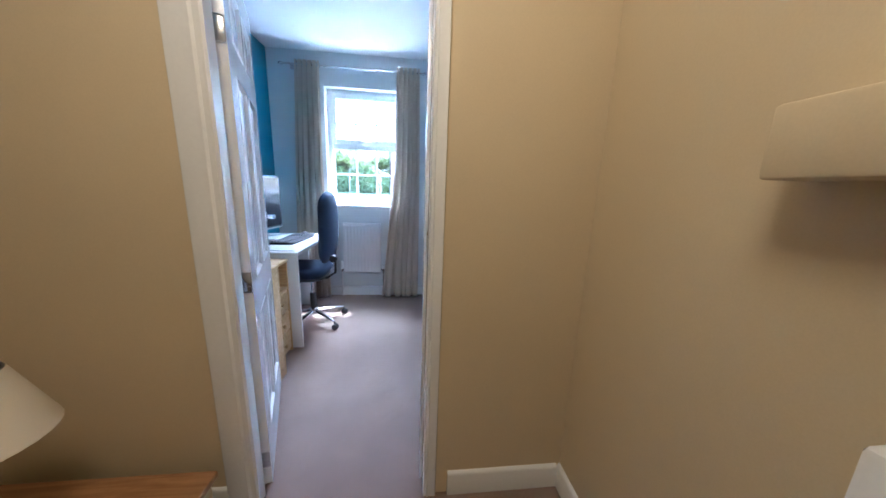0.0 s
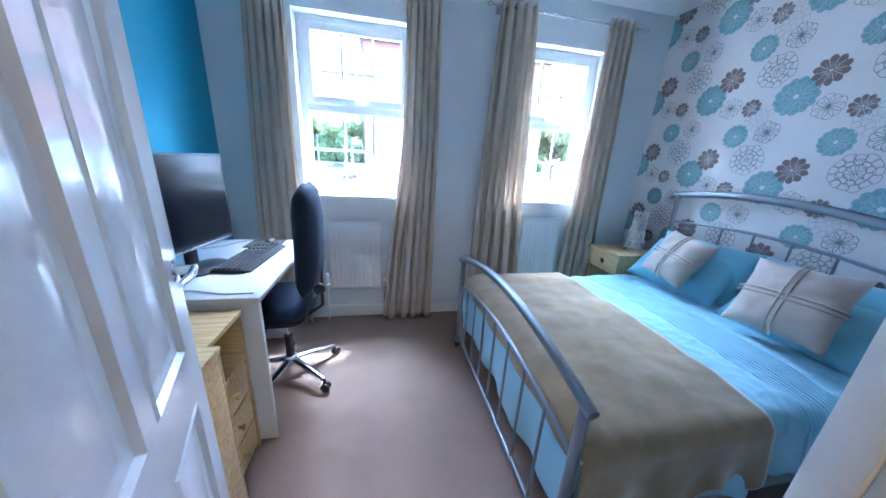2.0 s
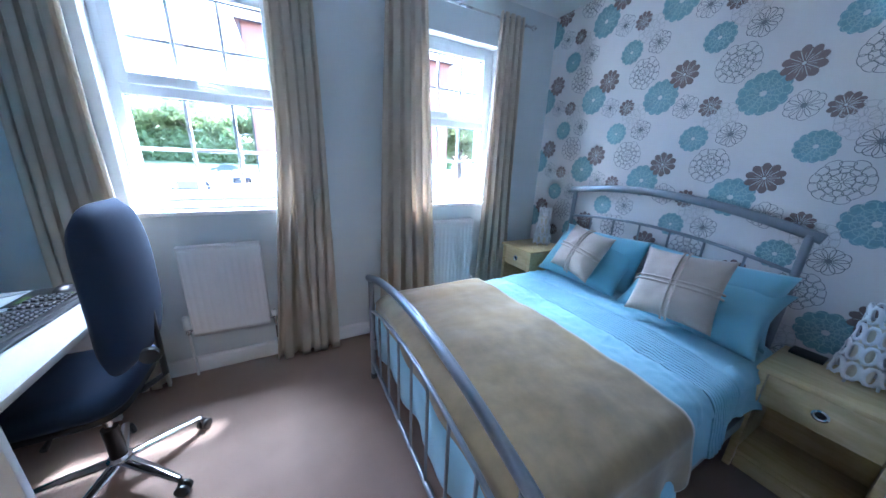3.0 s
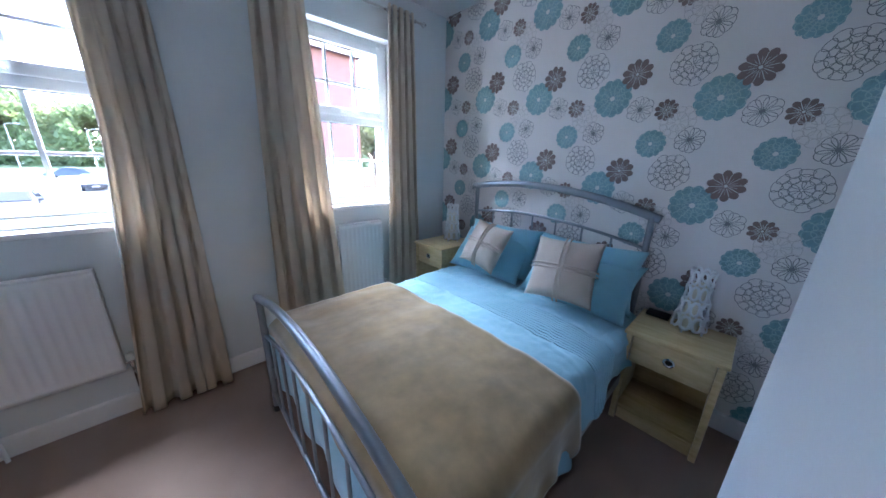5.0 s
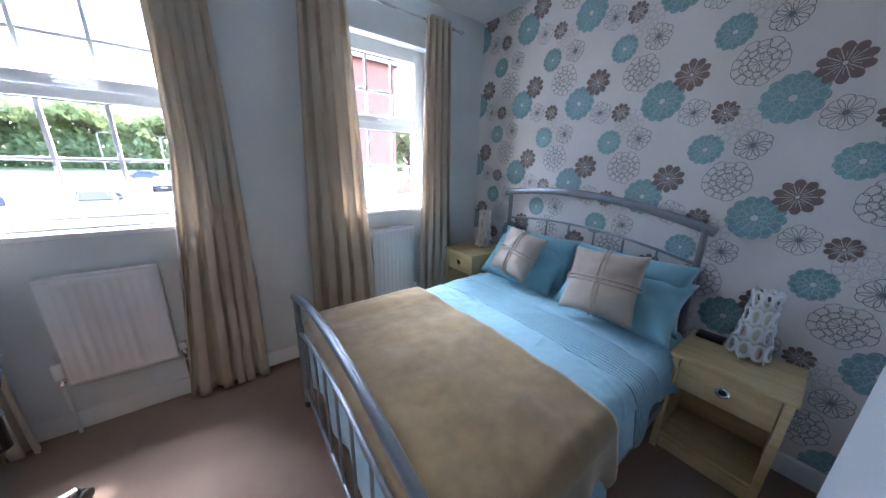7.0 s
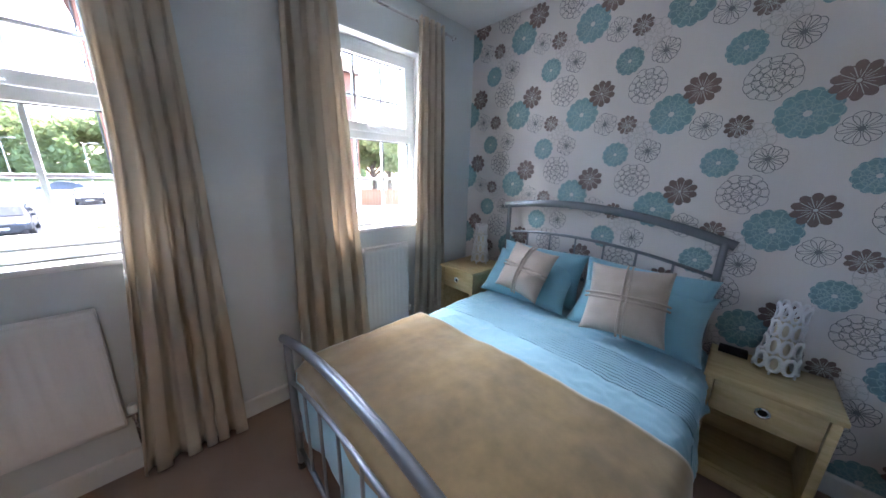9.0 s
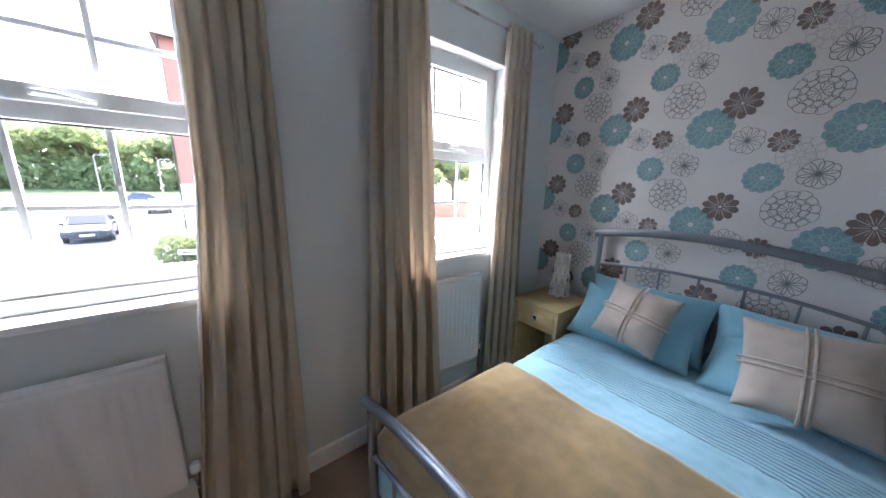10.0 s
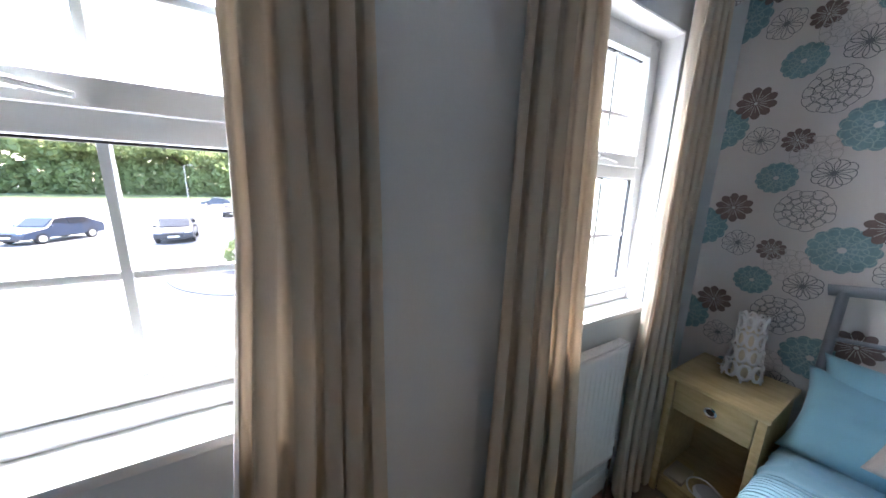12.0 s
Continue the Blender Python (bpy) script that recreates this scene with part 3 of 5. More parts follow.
def curtain(top, mid, bot, folds, amp, seed):
    rng = random.Random(seed)
    c = thing("curtain", "beige eyelet curtain hanging open in deep folds to the floor", "curtain", pose(0, YC, 0.012), group="beige curtains")
    H = ZP + 0.035 - 0.012
    ph = [rng.uniform(-0.25, 0.25) for _ in range(folds + 2)]
    dr = [rng.uniform(-0.5, 0.5) for _ in range(folds + 2)]

    def lerp3(a, b, c_, v):
        # v: 0 at the floor, 1 at the head
        return a + (b - a) * min(v / 0.6, 1) if v < 0.6 else b + (c_ - b) * (v - 0.6) / 0.4

    def f(u, v):
        w = u * folds
        i = int(min(w, folds - 1e-6))
        k = w - i
        wob = (ph[i] * (1 - k) + ph[i + 1] * k) * (1 - v) ** 1.2
        lean = (dr[i] * (1 - k) + dr[i + 1] * k) * 0.02 * (1 - v)
        a = amp * (0.75 + 0.35 * (1 - v))
        s = abs(math.cos(math.pi * (w + wob)))
        y = -a * (2 * s ** (0.7 + 0.3 * dr[i] * (1 - k) + 0.3 * dr[i + 1] * k) - 1)
        x0 = lerp3(bot[0], mid[0], top[0], v)
        x1 = lerp3(bot[1], mid[1], top[1], v)
        x = x0 + (x1 - x0) * u + lean + 0.012 * math.sin(4 * math.pi * (w + wob)) * (x1 - x0) / 0.3
        y += 0.008 * math.sin(9 * v + 3 * u) * (1 - v)
        y -= 0.02 * (1 - v) ** 4
        return (x, y, v * H)
    cl = part("cloth", sheet(folds * 18, 40, f), M_CURTAIN, c, smooth=180)
    solid(cl, 0.0035)
    for k in range(folds * 2):
        u = (k + 0.5) / (folds * 2)
        x, y, z = f(u, 1 - 0.03 / H)
        bm = tube([(0.0, 0.021 * math.cos(t_ * math.pi / 9), 0.021 * math.sin(t_ * math.pi / 9)) for t_ in range(18)], 0.0045, n=6, closed=True)
        e = part("eyelet", bm, M_STEEL, c)
        e.matrix_local = pose(x, 0.0, ZP - 0.012, 0, 0, rng.uniform(-25, 25))
    return c


curtain((-0.41, -0.185), (-0.45, -0.195), (-0.50, -0.16), 5, 0.029, 1)
curtain((0.555, 0.78), (0.53, 0.79), (0.40, 0.78), 5, 0.031, 2)
curtain((1.19, 1.455), (1.155, 1.50), (1.125, 1.55), 4, 0.036, 3)
curtain((2.04, 2.25), (2.00, 2.28), (1.96, 2.31), 4, 0.034, 4)


# ---- bed ----
BX0, BX1, BY0, BY1 = 0.94, 2.583, 2.50, 3.83
bed = thing("bed", "double bed with an arched grey metal head and foot", "bed", pose(0, 0, 0))
bm = tube(arc((BX0, BY0 - 0.005, 0.715), (BX0, BY1 + 0.04, 0.667), 0.105, 24), 0.0165, n=14, ry=1.25)
foot = part("foot_rail", bm, M_BEDMETAL, bed)
part("foot_mid_rail", tube(arc((BX0, BY0 + 0.03, 0.53), (BX0, BY1 - 0.03, 0.48), 0.09, 20), 0.009, n=10), M_BEDMETAL, bed)
part("foot_low_rail", tube([(BX0, BY0 + 0.03, 0.115), (BX0, BY1 - 0.03, 0.115)], 0.011, n=10), M_BEDMETAL, bed)
for y in (BY0 + 0.025, BY1 - 0.025):
    part("foot_post", tube([(BX0, y, 0.004), (BX0, y, 0.3), (BX0, y, 0.67 + (0.04 if y < 3 else 0.0))], 0.0165, n=12), M_BEDMETAL, bed)
    part("post_cap", lathe([(0.019, 0), (0.02, 0.004), (0.02, 0.03), (0.0165, 0.034)], 14, None, (BX0, y, 0.001)), M_BLACK, bed)
for k in range(1, 8):
    y = BY0 + 0.03 + (BY1 - BY0 - 0.06) * k / 8
    e = 2 * k / 8 - 1
    part("spindle", tube([(BX0, y, 0.115), (BX0, y, 0.53 - 0.05 * k / 8 + 0.09 * (1 - e * e))], 0.0065, n=8), M_BEDMETAL, bed)
part("head_rail", tube(arc((BX1, BY0 + 0.05, 1.09), (BX1, BY1 + 0.03, 1.175), 0.08, 24), 0.0125, n=14, ry=1.9), M_BEDMETAL, bed)
part("head_mid_rail", tube(arc((BX1, BY0 + 0.09, 0.92), (BX1, BY1 - 0.01, 0.975), 0.06, 20), 0.0095, n=10), M_BEDMETAL, bed)
part("head_low_rail", tube([(BX1, BY0 + 0.09, 0.42), (BX1, BY1 - 0.01, 0.42)], 0.011, n=10), M_BEDMETAL, bed)
for y, hz in ((BY0 + 0.09, 1.10), (BY1 - 0.01, 1.18)):
    part("head_post", tube([(BX1 + 0.005, y, 0.004), (BX1 + 0.003, y, 0.6), (BX1, y, hz)], 0.0165, n=12), M_BEDMETAL, bed)
for k in range(1, 7):
    y = BY0 + 0.09 + (BY1 - BY0 - 0.1) * k / 7
    e = 2 * k / 7 - 1
    part("spindle", tube([(BX1, y, 0.42), (BX1, y, 0.92 + 0.055 * k / 7 + 0.06 * (1 - e * e))], 0.0065, n=8), M_BEDMETAL, bed)
for y in (BY0 + 0.03, BY1 - 0.045):
    part("side_rail", box(BX0, y - 0.012, 0.22, BX1, y + 0.012, 0.29, 0.004), M_BEDMETAL, bed)
for k in range(12):
    x = BX0 + 0.09 + k * 0.132
    part("slat", box(x, BY0 + 0.045, 0.28, x + 0.06, BY1 - 0.06, 0.295, 0.003), M_PINE, bed)
part("centre_leg", box(1.72, 3.14, 0.002, 1.75, 3.17, 0.28, 0.004), M_BEDMETAL, bed)
tagged(part("mattress", box(BX0 + 0.045, BY0 + 0.05, 0.296, BX1 - 0.03, BY1 - 0.06, 0.51, 0.04, seg=4), M_MATTRESS), "white mattress on the slatted metal bed", "mattress")


# the finely pleated band of the duvet: its start, the pitch of a pleat and their number
XB, PB, NB = 1.895, 0.0195, 12
XE_B = XB + PB * NB


def drape(name, x_of, z_top, y0, y1, drop0, drop1, seed, mat, label, cat, nu, thick, ruffle=0.02, foot=None, crown=0.02, ripple=None, crease=0.7):
    """Cloth over the bed: x along it, v across it and down both sides."""
    rng = random.Random(seed)
    off = Vector((rng.uniform(0, 9), rng.uniform(0, 9), 0))
    R = 0.075
    half = (y1 - y0) / 2
    ym = (y0 + y1) / 2
    flat = half - R
    quarter = R * math.pi / 2

    def f(u, v):
        x, fx = x_of(u)
        d0 = drop0(x) if callable(drop0) else drop0
        d1 = drop1(x) if callable(drop1) else drop1
        L0, L1 = flat + quarter + d0, flat + quarter + d1
        s = -L0 + (L0 + L1) * v
        a, sg = abs(s), (1 if s > 0 else -1)
        n1 = noise.noise(Vector((x * 3, s * 3, seed)) + off)
        n2 = noise.noise(Vector((x * 9, s * 9, seed)) + off)
        n3 = abs(noise.noise(Vector((x * 7 + s * 4, s * 13 - x * 5, seed + 3)) + off))
        n2 += (0.5 - n3) * crease
        n4 = abs(noise.noise(Vector((x * 11 - s * 3, s * 4.5 + x * 6, seed + 7)) + off))
        n5 = abs(noise.noise(Vector((x * 5 + s * 8, s * 6 - x * 3, seed + 11)) + off))
        fold = crease * (0.007 * max(0, 1 - n4 * 6) ** 1.5 + 0.006 * max(0, 1 - n5 * 7) ** 1.5)
        if ripple:
            k = min(1.0, max(0.0, (x - 1.66) / 0.12))
            fold *= (0.3 if XB < x < XE_B else 1.0) * k
            n2 *= 0.3 + 0.7 * k
            n1 *= 0.4 + 0.6 * k
        if a < flat:
            y, z = a, crown * (1 - (a / flat) ** 4)
            z += 0.013 * n1 + 0.007 * n2 + fold
        elif a < flat + quarter:
            th = (a - flat) / R
            y, z = flat + R * math.sin(th), -R * (1 - math.cos(th))
            z += (0.013 * n1 + 0.007 * n2 + fold) * math.cos(th)
            y += (fold + (ripple(x) if ripple else 0)) * math.sin(th)
        else:
            dn = a - flat - quarter
            k = min(dn / 0.2, 1)
            w = math.sin(x * 34 + 2.2 * n1 + seed) * 0.6 + math.sin(x * 17 + seed * 2 + 3 * n1)
            y = flat + R + ruffle * k * w + 0.012 * n2 * k + 0.02 * k
            z = -R - dn * (1 + 0.07 * math.sin(x * 43 + 4 * n1) + 0.09 * math.sin(x * 19 + seed) + 0.15 * n1)
            y += (ripple(x) if ripple else 0)
        zz = z_top + z
        if ripple and a < flat + quarter:
            zz += ripple(x) * max(0.0, math.cos(min(max(a - flat, 0) / R, math.pi / 2)))
        if foot and x < foot[0] + foot[1]:
            # turns down over the end of the mattress
            k = (foot[0] + foot[1] - x) / foot[1]
            zz -= foot[2] * k * k
        return (x, ym + sg * y, zz)
    ob = part(name, sheet(nu, 200, f), mat, smooth=65 if ripple else 180)
    solid(ob, thick, 0)
    return tagged(ob, label, cat)


# the duvet: a hanging end, a plain field, a finely pleated band, and a plain head end
XS = [0.975] + [0.98 + i * 0.0125 for i in range(74)] + [XB + (i + q) * PB for i in range(NB) for q in (0.0, 0.03, 0.33, 0.36, 0.5, 0.68, 0.86, 0.99)] + [XE_B + i * 0.0145 for i in range(1, 29)]


def duvet_x(u):
    q = u * (len(XS) - 1)
    i = min(int(q), len(XS) - 2)
    return XS[i] + (XS[i + 1] - XS[i]) * (q - i), 0


def pleats(x):
    if XB < x < XE_B:
        k = ((x - XB) / PB) % 1.0
        return -0.018 if 0.015 < k < 0.345 else 0.003
    return 0.0


drape("duvet", duvet_x, 0.545, BY0 + 0.025, BY1 + 0.02, lambda x: 0.16 + 0.03 * math.sin(5 * x), lambda x: 0.2 if x < 2.1 else 0.05, 3, M_DUVET, "aqua cotton duvet with a pleated band, hanging over the bed sides", "duvet", len(XS) - 1, 0.0012, ruffle=0.018, foot=(0.98, 0.1, 0.07), ripple=pleats, crease=1.0)
# its hanging foot end, behind the foot rail


def foot_hang(u, v):
    y = BY0 + 0.02 + (BY1 - BY0 - 0.02) * u
    w = math.sin(y * 31) * 0.5 + math.sin(y * 17 + 1.3)
    z = 0.50 - (0.27 + 0.012 * math.sin(y * 9)) * v
    return (0.977 - 0.012 * w * v - 0.012 * math.sin(v * 3.0), y, z + 0.01 * (1 - v))


tagged(solid(part("duvet_end", sheet(90, 14, foot_hang), M_DUVET, bpy.data.objects["duvet"], smooth=180), 0.01, -1), "aqua duvet end hanging in ruffles")
throw_x = lambda u: (0.965 + 0.725 * u, 0)
throw = drape("throw", throw_x, 0.571, BY0 + 0.005, BY1 + 0.03, lambda x: 0.22 + 0.05 * math.sin(3 * x), 0.2, 8, M_THROW, "camel brown suede throw laid across the foot of the bed", "throw", 40, 0.006, ruffle=0.012, foot=(0.965, 0.1, 0.05), crease=0.12)
part("throw_end", sheet(60, 5, lambda u, v: (0.9655 - 0.006 * math.sin(u * 25) * v - 0.008 * v, BY0 + 0.03 + (BY1 - BY0 - 0.06) * u, 0.525 + 0.014 * (1 - (2 * u - 1) ** 4) - 0.045 * v)), M_THROW, throw, smooth=180)


def pillow_mesh(w, h, t, seed, n=26, pinch=0.12):
    """A stuffed cushion in its own plane: x across, z up, y through it."""
    rng = random.Random(seed)
    off = Vector((rng.uniform(0, 9), rng.uniform(0, 9), rng.uniform(0, 9)))
    bm = bmesh.new()
    for s in (1, -1):
        def f(u, v):
            a, b = 2 * u - 1, 2 * v - 1
            prof = max(0, (1 - abs(a) ** 2.7) * (1 - abs(b) ** 2.7)) ** 0.6
            x = w / 2 * a * (1 - pinch * (1 - a * a) * 0.0 - pinch * 0.5 * (1 - abs(b) ** 2) * abs(a) ** 3 * 0.6)
            z = h / 2 * b * (1 - pinch * 0.5 * (1 - abs(a) ** 2) * abs(b) ** 3 * 0.6)
            k = noise.noise(Vector((a * 2.2, b * 2.2, s)) + off) * 0.18 + noise.noise(Vector((a * 6, b * 6, s)) + off) * 0.06
            return (x, s * t / 2 * prof * (1 + k), z)
        sheet(n, n, f, bm)
    bmesh.ops.remove_doubles(bm, verts=bm.verts[:], dist=1e-4)
    return bm


def pillow(m, seed, w=0.64, h=0.40):
    p = part("pillow", pillow_mesh(w, h, 0.2, seed, pinch=0.3), M_PILLOW, smooth=180)
    p.matrix_world = m
    return tagged(p, "aqua cotton pillow leaning on the metal headboard", "pillow", "aqua pillows")


def cushion(m, seed, label, w=0.36):
    c = part("cushion", pillow_mesh(w, w, 0.14, seed, pinch=0.3), M_CUSHION, smooth=180)
    c.matrix_world = m
    tagged(c, label, "cushion", "stone cushions")
    for off, ax in ((-0.011, 0), (0.011, 0), (-0.011, 1), (0.011, 1)):
        pts = []
        for i in range(25):
            a = (2 * i / 24 - 1) * 0.985
            prof = max(0, (1 - abs(a) ** 2.7)) ** 0.6 * 0.073
            pts.append((off, -prof, a * w / 2) if ax == 0 else (a * w / 2, -prof, off))
        part("piping", tube(pts, 0.0055, n=6), M_CUSHION, c)
    return c


for y, z, rx, sd_ in ((3.50, 0.73, -18, 11), (2.88, 0.73, -18, 12)):
    pillow(pose(2.51, y, z, 0, 0, -90) @ pose(0, 0, 0, rx), sd_, h=0.38)
for y, z, rx, sd_ in ((3.53, 0.70, -42, 13), (2.87, 0.69, -46, 14)):
    pillow(pose(2.435, y, z, 0, 0, -90) @ pose(0, 0, 0, rx), sd_, h=0.38)
cushion(pose(2.285, 3.47, 0.80, 0, 0, -96) @ pose(0, 0, 0, -29, 6, 0), 21, "stone linen cushion with crossed piping, propped on aqua pillows", 0.33)
cushion(pose(2.26, 2.885, 0.79, 0, 0, -84) @ pose(0, 0, 0, -30, -3, 0), 22, "stone linen cushion with crossed piping, propped near the bed edge", 0.37)


# ---- bedside tables ----
def nightstand(x0, x1, y0, y1, H, label):
    n = thing("nightstand", label, "bedside table", pose(x0, y0, 0), group="bedside tables")
    D, W = x1 - x0, y1 - y0
    part("top", box(-0.012, -0.012, H - 0.022, D, W + 0.012, H, 0.006), M_MAPLE, n)
    for y in (0.0, W - 0.018):
        part("side_panel", box(0.022, y, 0.004, D - 0.002, y + 0.018, H - 0.0225, 0.002), M_MAPLE, n)
    for y in (-0.003, W - 0.025):
        part("leg", box(0.0, y, 0.004, 0.0215, y + 0.028, H - 0.0225, 0.003), M_MAPLE, n)
    part("back_panel", box(D - 0.014, 0.0185, 0.03, D - 0.004, W - 0.0185, H - 0.023), M_MAPLE, n)
    part("shelf", box(0.03, 0.0185, 0.075, D - 0.0145, W - 0.0185, 0.093, 0.002), M_MAPLE, n)
    part("plinth", box(0.024, 0.0255, 0.004, 0.04, W - 0.0255, 0.0745, 0.002), M_MAPLE, n)
    part("divider", box(0.03, 0.0185, H - 0.19, D - 0.0145, W - 0.0185, H - 0.175), M_MAPLE, n)
    dr = part("drawer", box(0.004, 0.029, H - 0.172, 0.021, W - 0.029, H - 0.028, 0.003), M_MAPLE, n)
    bm = lathe([(0.024, 0), (0.024, 0.003), (0.018, 0.006), (0.014, 0.003), (0.013, 0.001), (0, 0.001)], 20)
    k = part("knob", bm, M_CHROME, dr, "round recessed chrome pull")
    k.matrix_local = pose(0.0038, W / 2, H - 0.1, 0, -90)
    c = part("knob_cup", lathe([(0.0135, 0), (0.0135, 0.0015), (0, 0.0016)], 16), M_BLACK, k)
    return n


nightstand(2.31, 2.645, 2.155, 2.53, 0.558, "maple bedside table with drawer and open shelf beside the bed")
nightstand(2.235, 2.645, 3.87, 4.205, 0.685, "maple bedside table with a drawer in the window corner")


# ---- lattice lamps ----
def lattice_lamp(x, y, z, tilt, label):
    lamp = thing("table_lamp", label, "table lamp", pose(x, y, z, 0, 0, tilt), group="lattice lamps")
    H = 0.31
    rad = lambda h: 0.066 - 0.02 * math.sin(min(h / H, 1) * math.pi * 0.62) + 0.008 * (1 - h / H)
    n = 9
    shell = bmesh.new()
    levels = 4
    for lv in range(levels):
        z0, z1 = H * lv / levels, H * (lv + 1) / levels
        for k in range(n):
            a0 = 2 * math.pi * (k + 0.5 * (lv % 2)) / n
            wa = 2 * math.pi / n
            inner, outer = [], []
            for q in range(12):
                t_ = 2 * math.pi * q / 12
                ca, sa = math.cos(t_), math.sin(t_)
                p = 4.0
                ra = (abs(ca) ** p + abs(sa) ** p) ** (-1 / p)
                for lst, fa, fz in ((outer, 0.5, 0.5), (inner, 0.27, 0.36)):
                    rr = ra if lst is outer else 1
                    aa = a0 + wa * fa * ca * rr
                    hh = (z0 + z1) / 2 + (z1 - z0) * fz * sa * rr
                    r_ = rad(hh) + (0.004 if lst is inner and sa > 0.3 else 0)
                    lst.append(shell.verts.new((r_ * math.cos(aa), r_ * math.sin(aa), hh)))
            for q in range(12):
                shell.faces.new((outer[q], outer[(q + 1) % 12], inner[(q + 1) % 12], inner[q]))
    bmesh.ops.remove_doubles(shell, verts=shell.verts[:], dist=0.002)
    turn(shell, pose(0, 0, 0.016))
    solid(part("lattice_shade", shell, M_LAMP, lamp, "white cut-out lattice shade", smooth=30), 0.003)
    for k in range(5):
        a = 2 * math.pi * k / 5 + 0.2
        part("foot", tube([(0.07 * math.cos(a), 0.07 * math.sin(a), 0.0), (0.066 * math.cos(a), 0.066 * math.sin(a), 0.03)], [0.004, 0.008], n=6), M_LAMP, lamp)
    part("inner_tube", lathe([(0.036, 0.012), (0.036, 0.25), (0.032, 0.25), (0.032, 0.012)], 18), M_SHADE, lamp, "cream inner diffuser")
    part("flex", tube([(0.03, 0.0, 0.006), (0.08, 0.01, 0.004), (0.10, 0.05, 0.004)], 0.003, n=6), M_LAMP, lamp)
    return lamp


lattice_lamp(2.55, 2.325, 0.558, 10, "white plastic cut-out lattice lamp on the bedside table beside the bed")
lattice_lamp(2.51, 4.03, 0.685, 40, "white plastic cut-out lattice lamp on the corner bedside table")
b = part("book", box(2.56, 2.41, 0.559, 2.64, 2.515, 0.574, 0.002), M_BLACK)
tagged(b, "thin dark book at the back of the bedside table", "book")
s_ = thing("hair_tool", "white appliance with a coiled flex on the open shelf", "appliance", pose(2.33, 4.0, 0.094))
part("body", lathe([(0.0, 0.0), (0.055, 0.002), (0.06, 0.015), (0.05, 0.03), (0.02, 0.036), (0, 0.037)], 20), M_LAMP, s_)
part("flex", tube([(0.06 * math.cos(a) * (1 + 0.1 * math.sin(3 * a)) - 0.02, 0.08 * math.sin(a), 0.045 + 0.01 * math.sin(2 * a)) for a in [k * 0.35 for k in range(19)]], 0.004, n=6), M_LAMP, s_)
tagged(part("box", box(2.28, 4.09, 0.094, 2.42, 4.17, 0.115, 0.003), M_CUSHION), "small beige box on the open shelf", "box")


# ---- desk and what stands on it ----
DKX0, DKX1, DKY0, DKY1, DKZ = -0.685, -0.095, 3.18, 4.06, 0.752
desk = thing("desk", "white laminate desk with panel ends against the teal wall", "desk", pose(0, 0, 0))
part("desktop", box(DKX0, DKY0, DKZ - 0.025, DKX1, DKY1, DKZ, 0.003), M_DESK, desk)
for y, x1 in ((DKY0 + 0.004, DKX1 - 0.006), (DKY1 - 0.026, DKX1 - 0.22)):
    part("end_panel", box(DKX0 + 0.01, y, 0.003, x1, y + 0.022, DKZ - 0.0255, 0.002), M_DESK, desk)
part("back_panel", box(DKX0 + 0.012, DKY0 + 0.027, 0.38, DKX0 + 0.03, DKY1 - 0.027, DKZ - 0.0255, 0.002), M_DESK, desk)
part("cross_rail", box(DKX1 - 0.26, DKY0 + 0.027, DKZ - 0.085, DKX1 - 0.244, DKY1 - 0.027, DKZ - 0.0255, 0.002), M_DESK, desk)

mon = thing("monitor", "large black flat-screen monitor standing on the desk", "monitor", pose(-0.50, 3.53, DKZ + 0.001, 0, 0, -10))
MW, MH = 0.52, 0.44
part("bezel", box(-0.02, -MW / 2, 0.10, 0.02, MW / 2, 0.10 + MH, 0.006), M_BLACK, mon)
part("screen", box(0.0195, -MW / 2 + 0.016, 0.125, 0.0215, MW / 2 - 0.016, 0.085 + MH), M_SCREEN, mon, "dark glossy screen")
part("lower_trim", box(0.0195, -MW / 2 + 0.004, 0.101, 0.024, MW / 2 - 0.004, 0.113, 0.002), M_STEEL, mon, "silver lower trim")
part("neck", box(-0.03, -0.03, 0.012, -0.005, 0.03, 0.2, 0.006), M_BLACK, mon)
bm = bmesh.new()
lathe([(0.11, 0), (0.115, 0.006), (0.105, 0.012), (0.04, 0.018), (0, 0.019)], 28, bm)
turn(bm, Matrix.Diagonal((0.8, 1.15, 1, 1)))
turn(bm, pose(0.03, 0, 0))
part("stand_base", bm, M_BLACK, mon, "oval glossy black stand base")

kb = thing("keyboard", "black keyboard with a sculpted grey edge on the desk", "keyboard", pose(-0.315, 3.68, DKZ + 0.001, 0, 0, -4))
KL, KD = 0.46, 0.155
part("case", box(-KD / 2, -KL / 2, 0.0, KD / 2, KL / 2, 0.018, 0.007), M_BLACK, kb)
part("wrist_edge", box(KD / 2 - 0.012, -KL / 2 + 0.01, 0.0, KD / 2 + 0.022, KL / 2 - 0.01, 0.012, 0.005), M_KEYS, kb)
key = bpy.data.meshes.new("key")
kbm = box(-0.0075, -0.0085, 0, 0.0075, 0.0085, 0.009, 0.002, seg=1)
kbm.to_mesh(key)
kbm.free()
key.materials.append(M_KEYS)
for r in range(6):
    for c in range(22):
        if c in (15, 18) and r != 5:
            continue
        k = new("key", key)
        k.parent = kb
        k.location = (-KD / 2 + 0.018 + r * 0.0225, -KL / 2 + 0.016 + c * 0.0204, 0.0165)
mm = part("mouse_mat", box(-0.44, 3.87, DKZ + 0.0005, -0.24, 4.05, DKZ + 0.004, 0.001), [M_BLACK], None)
tagged(mm, "dark mouse mat with a green print on the desk", "mouse mat")
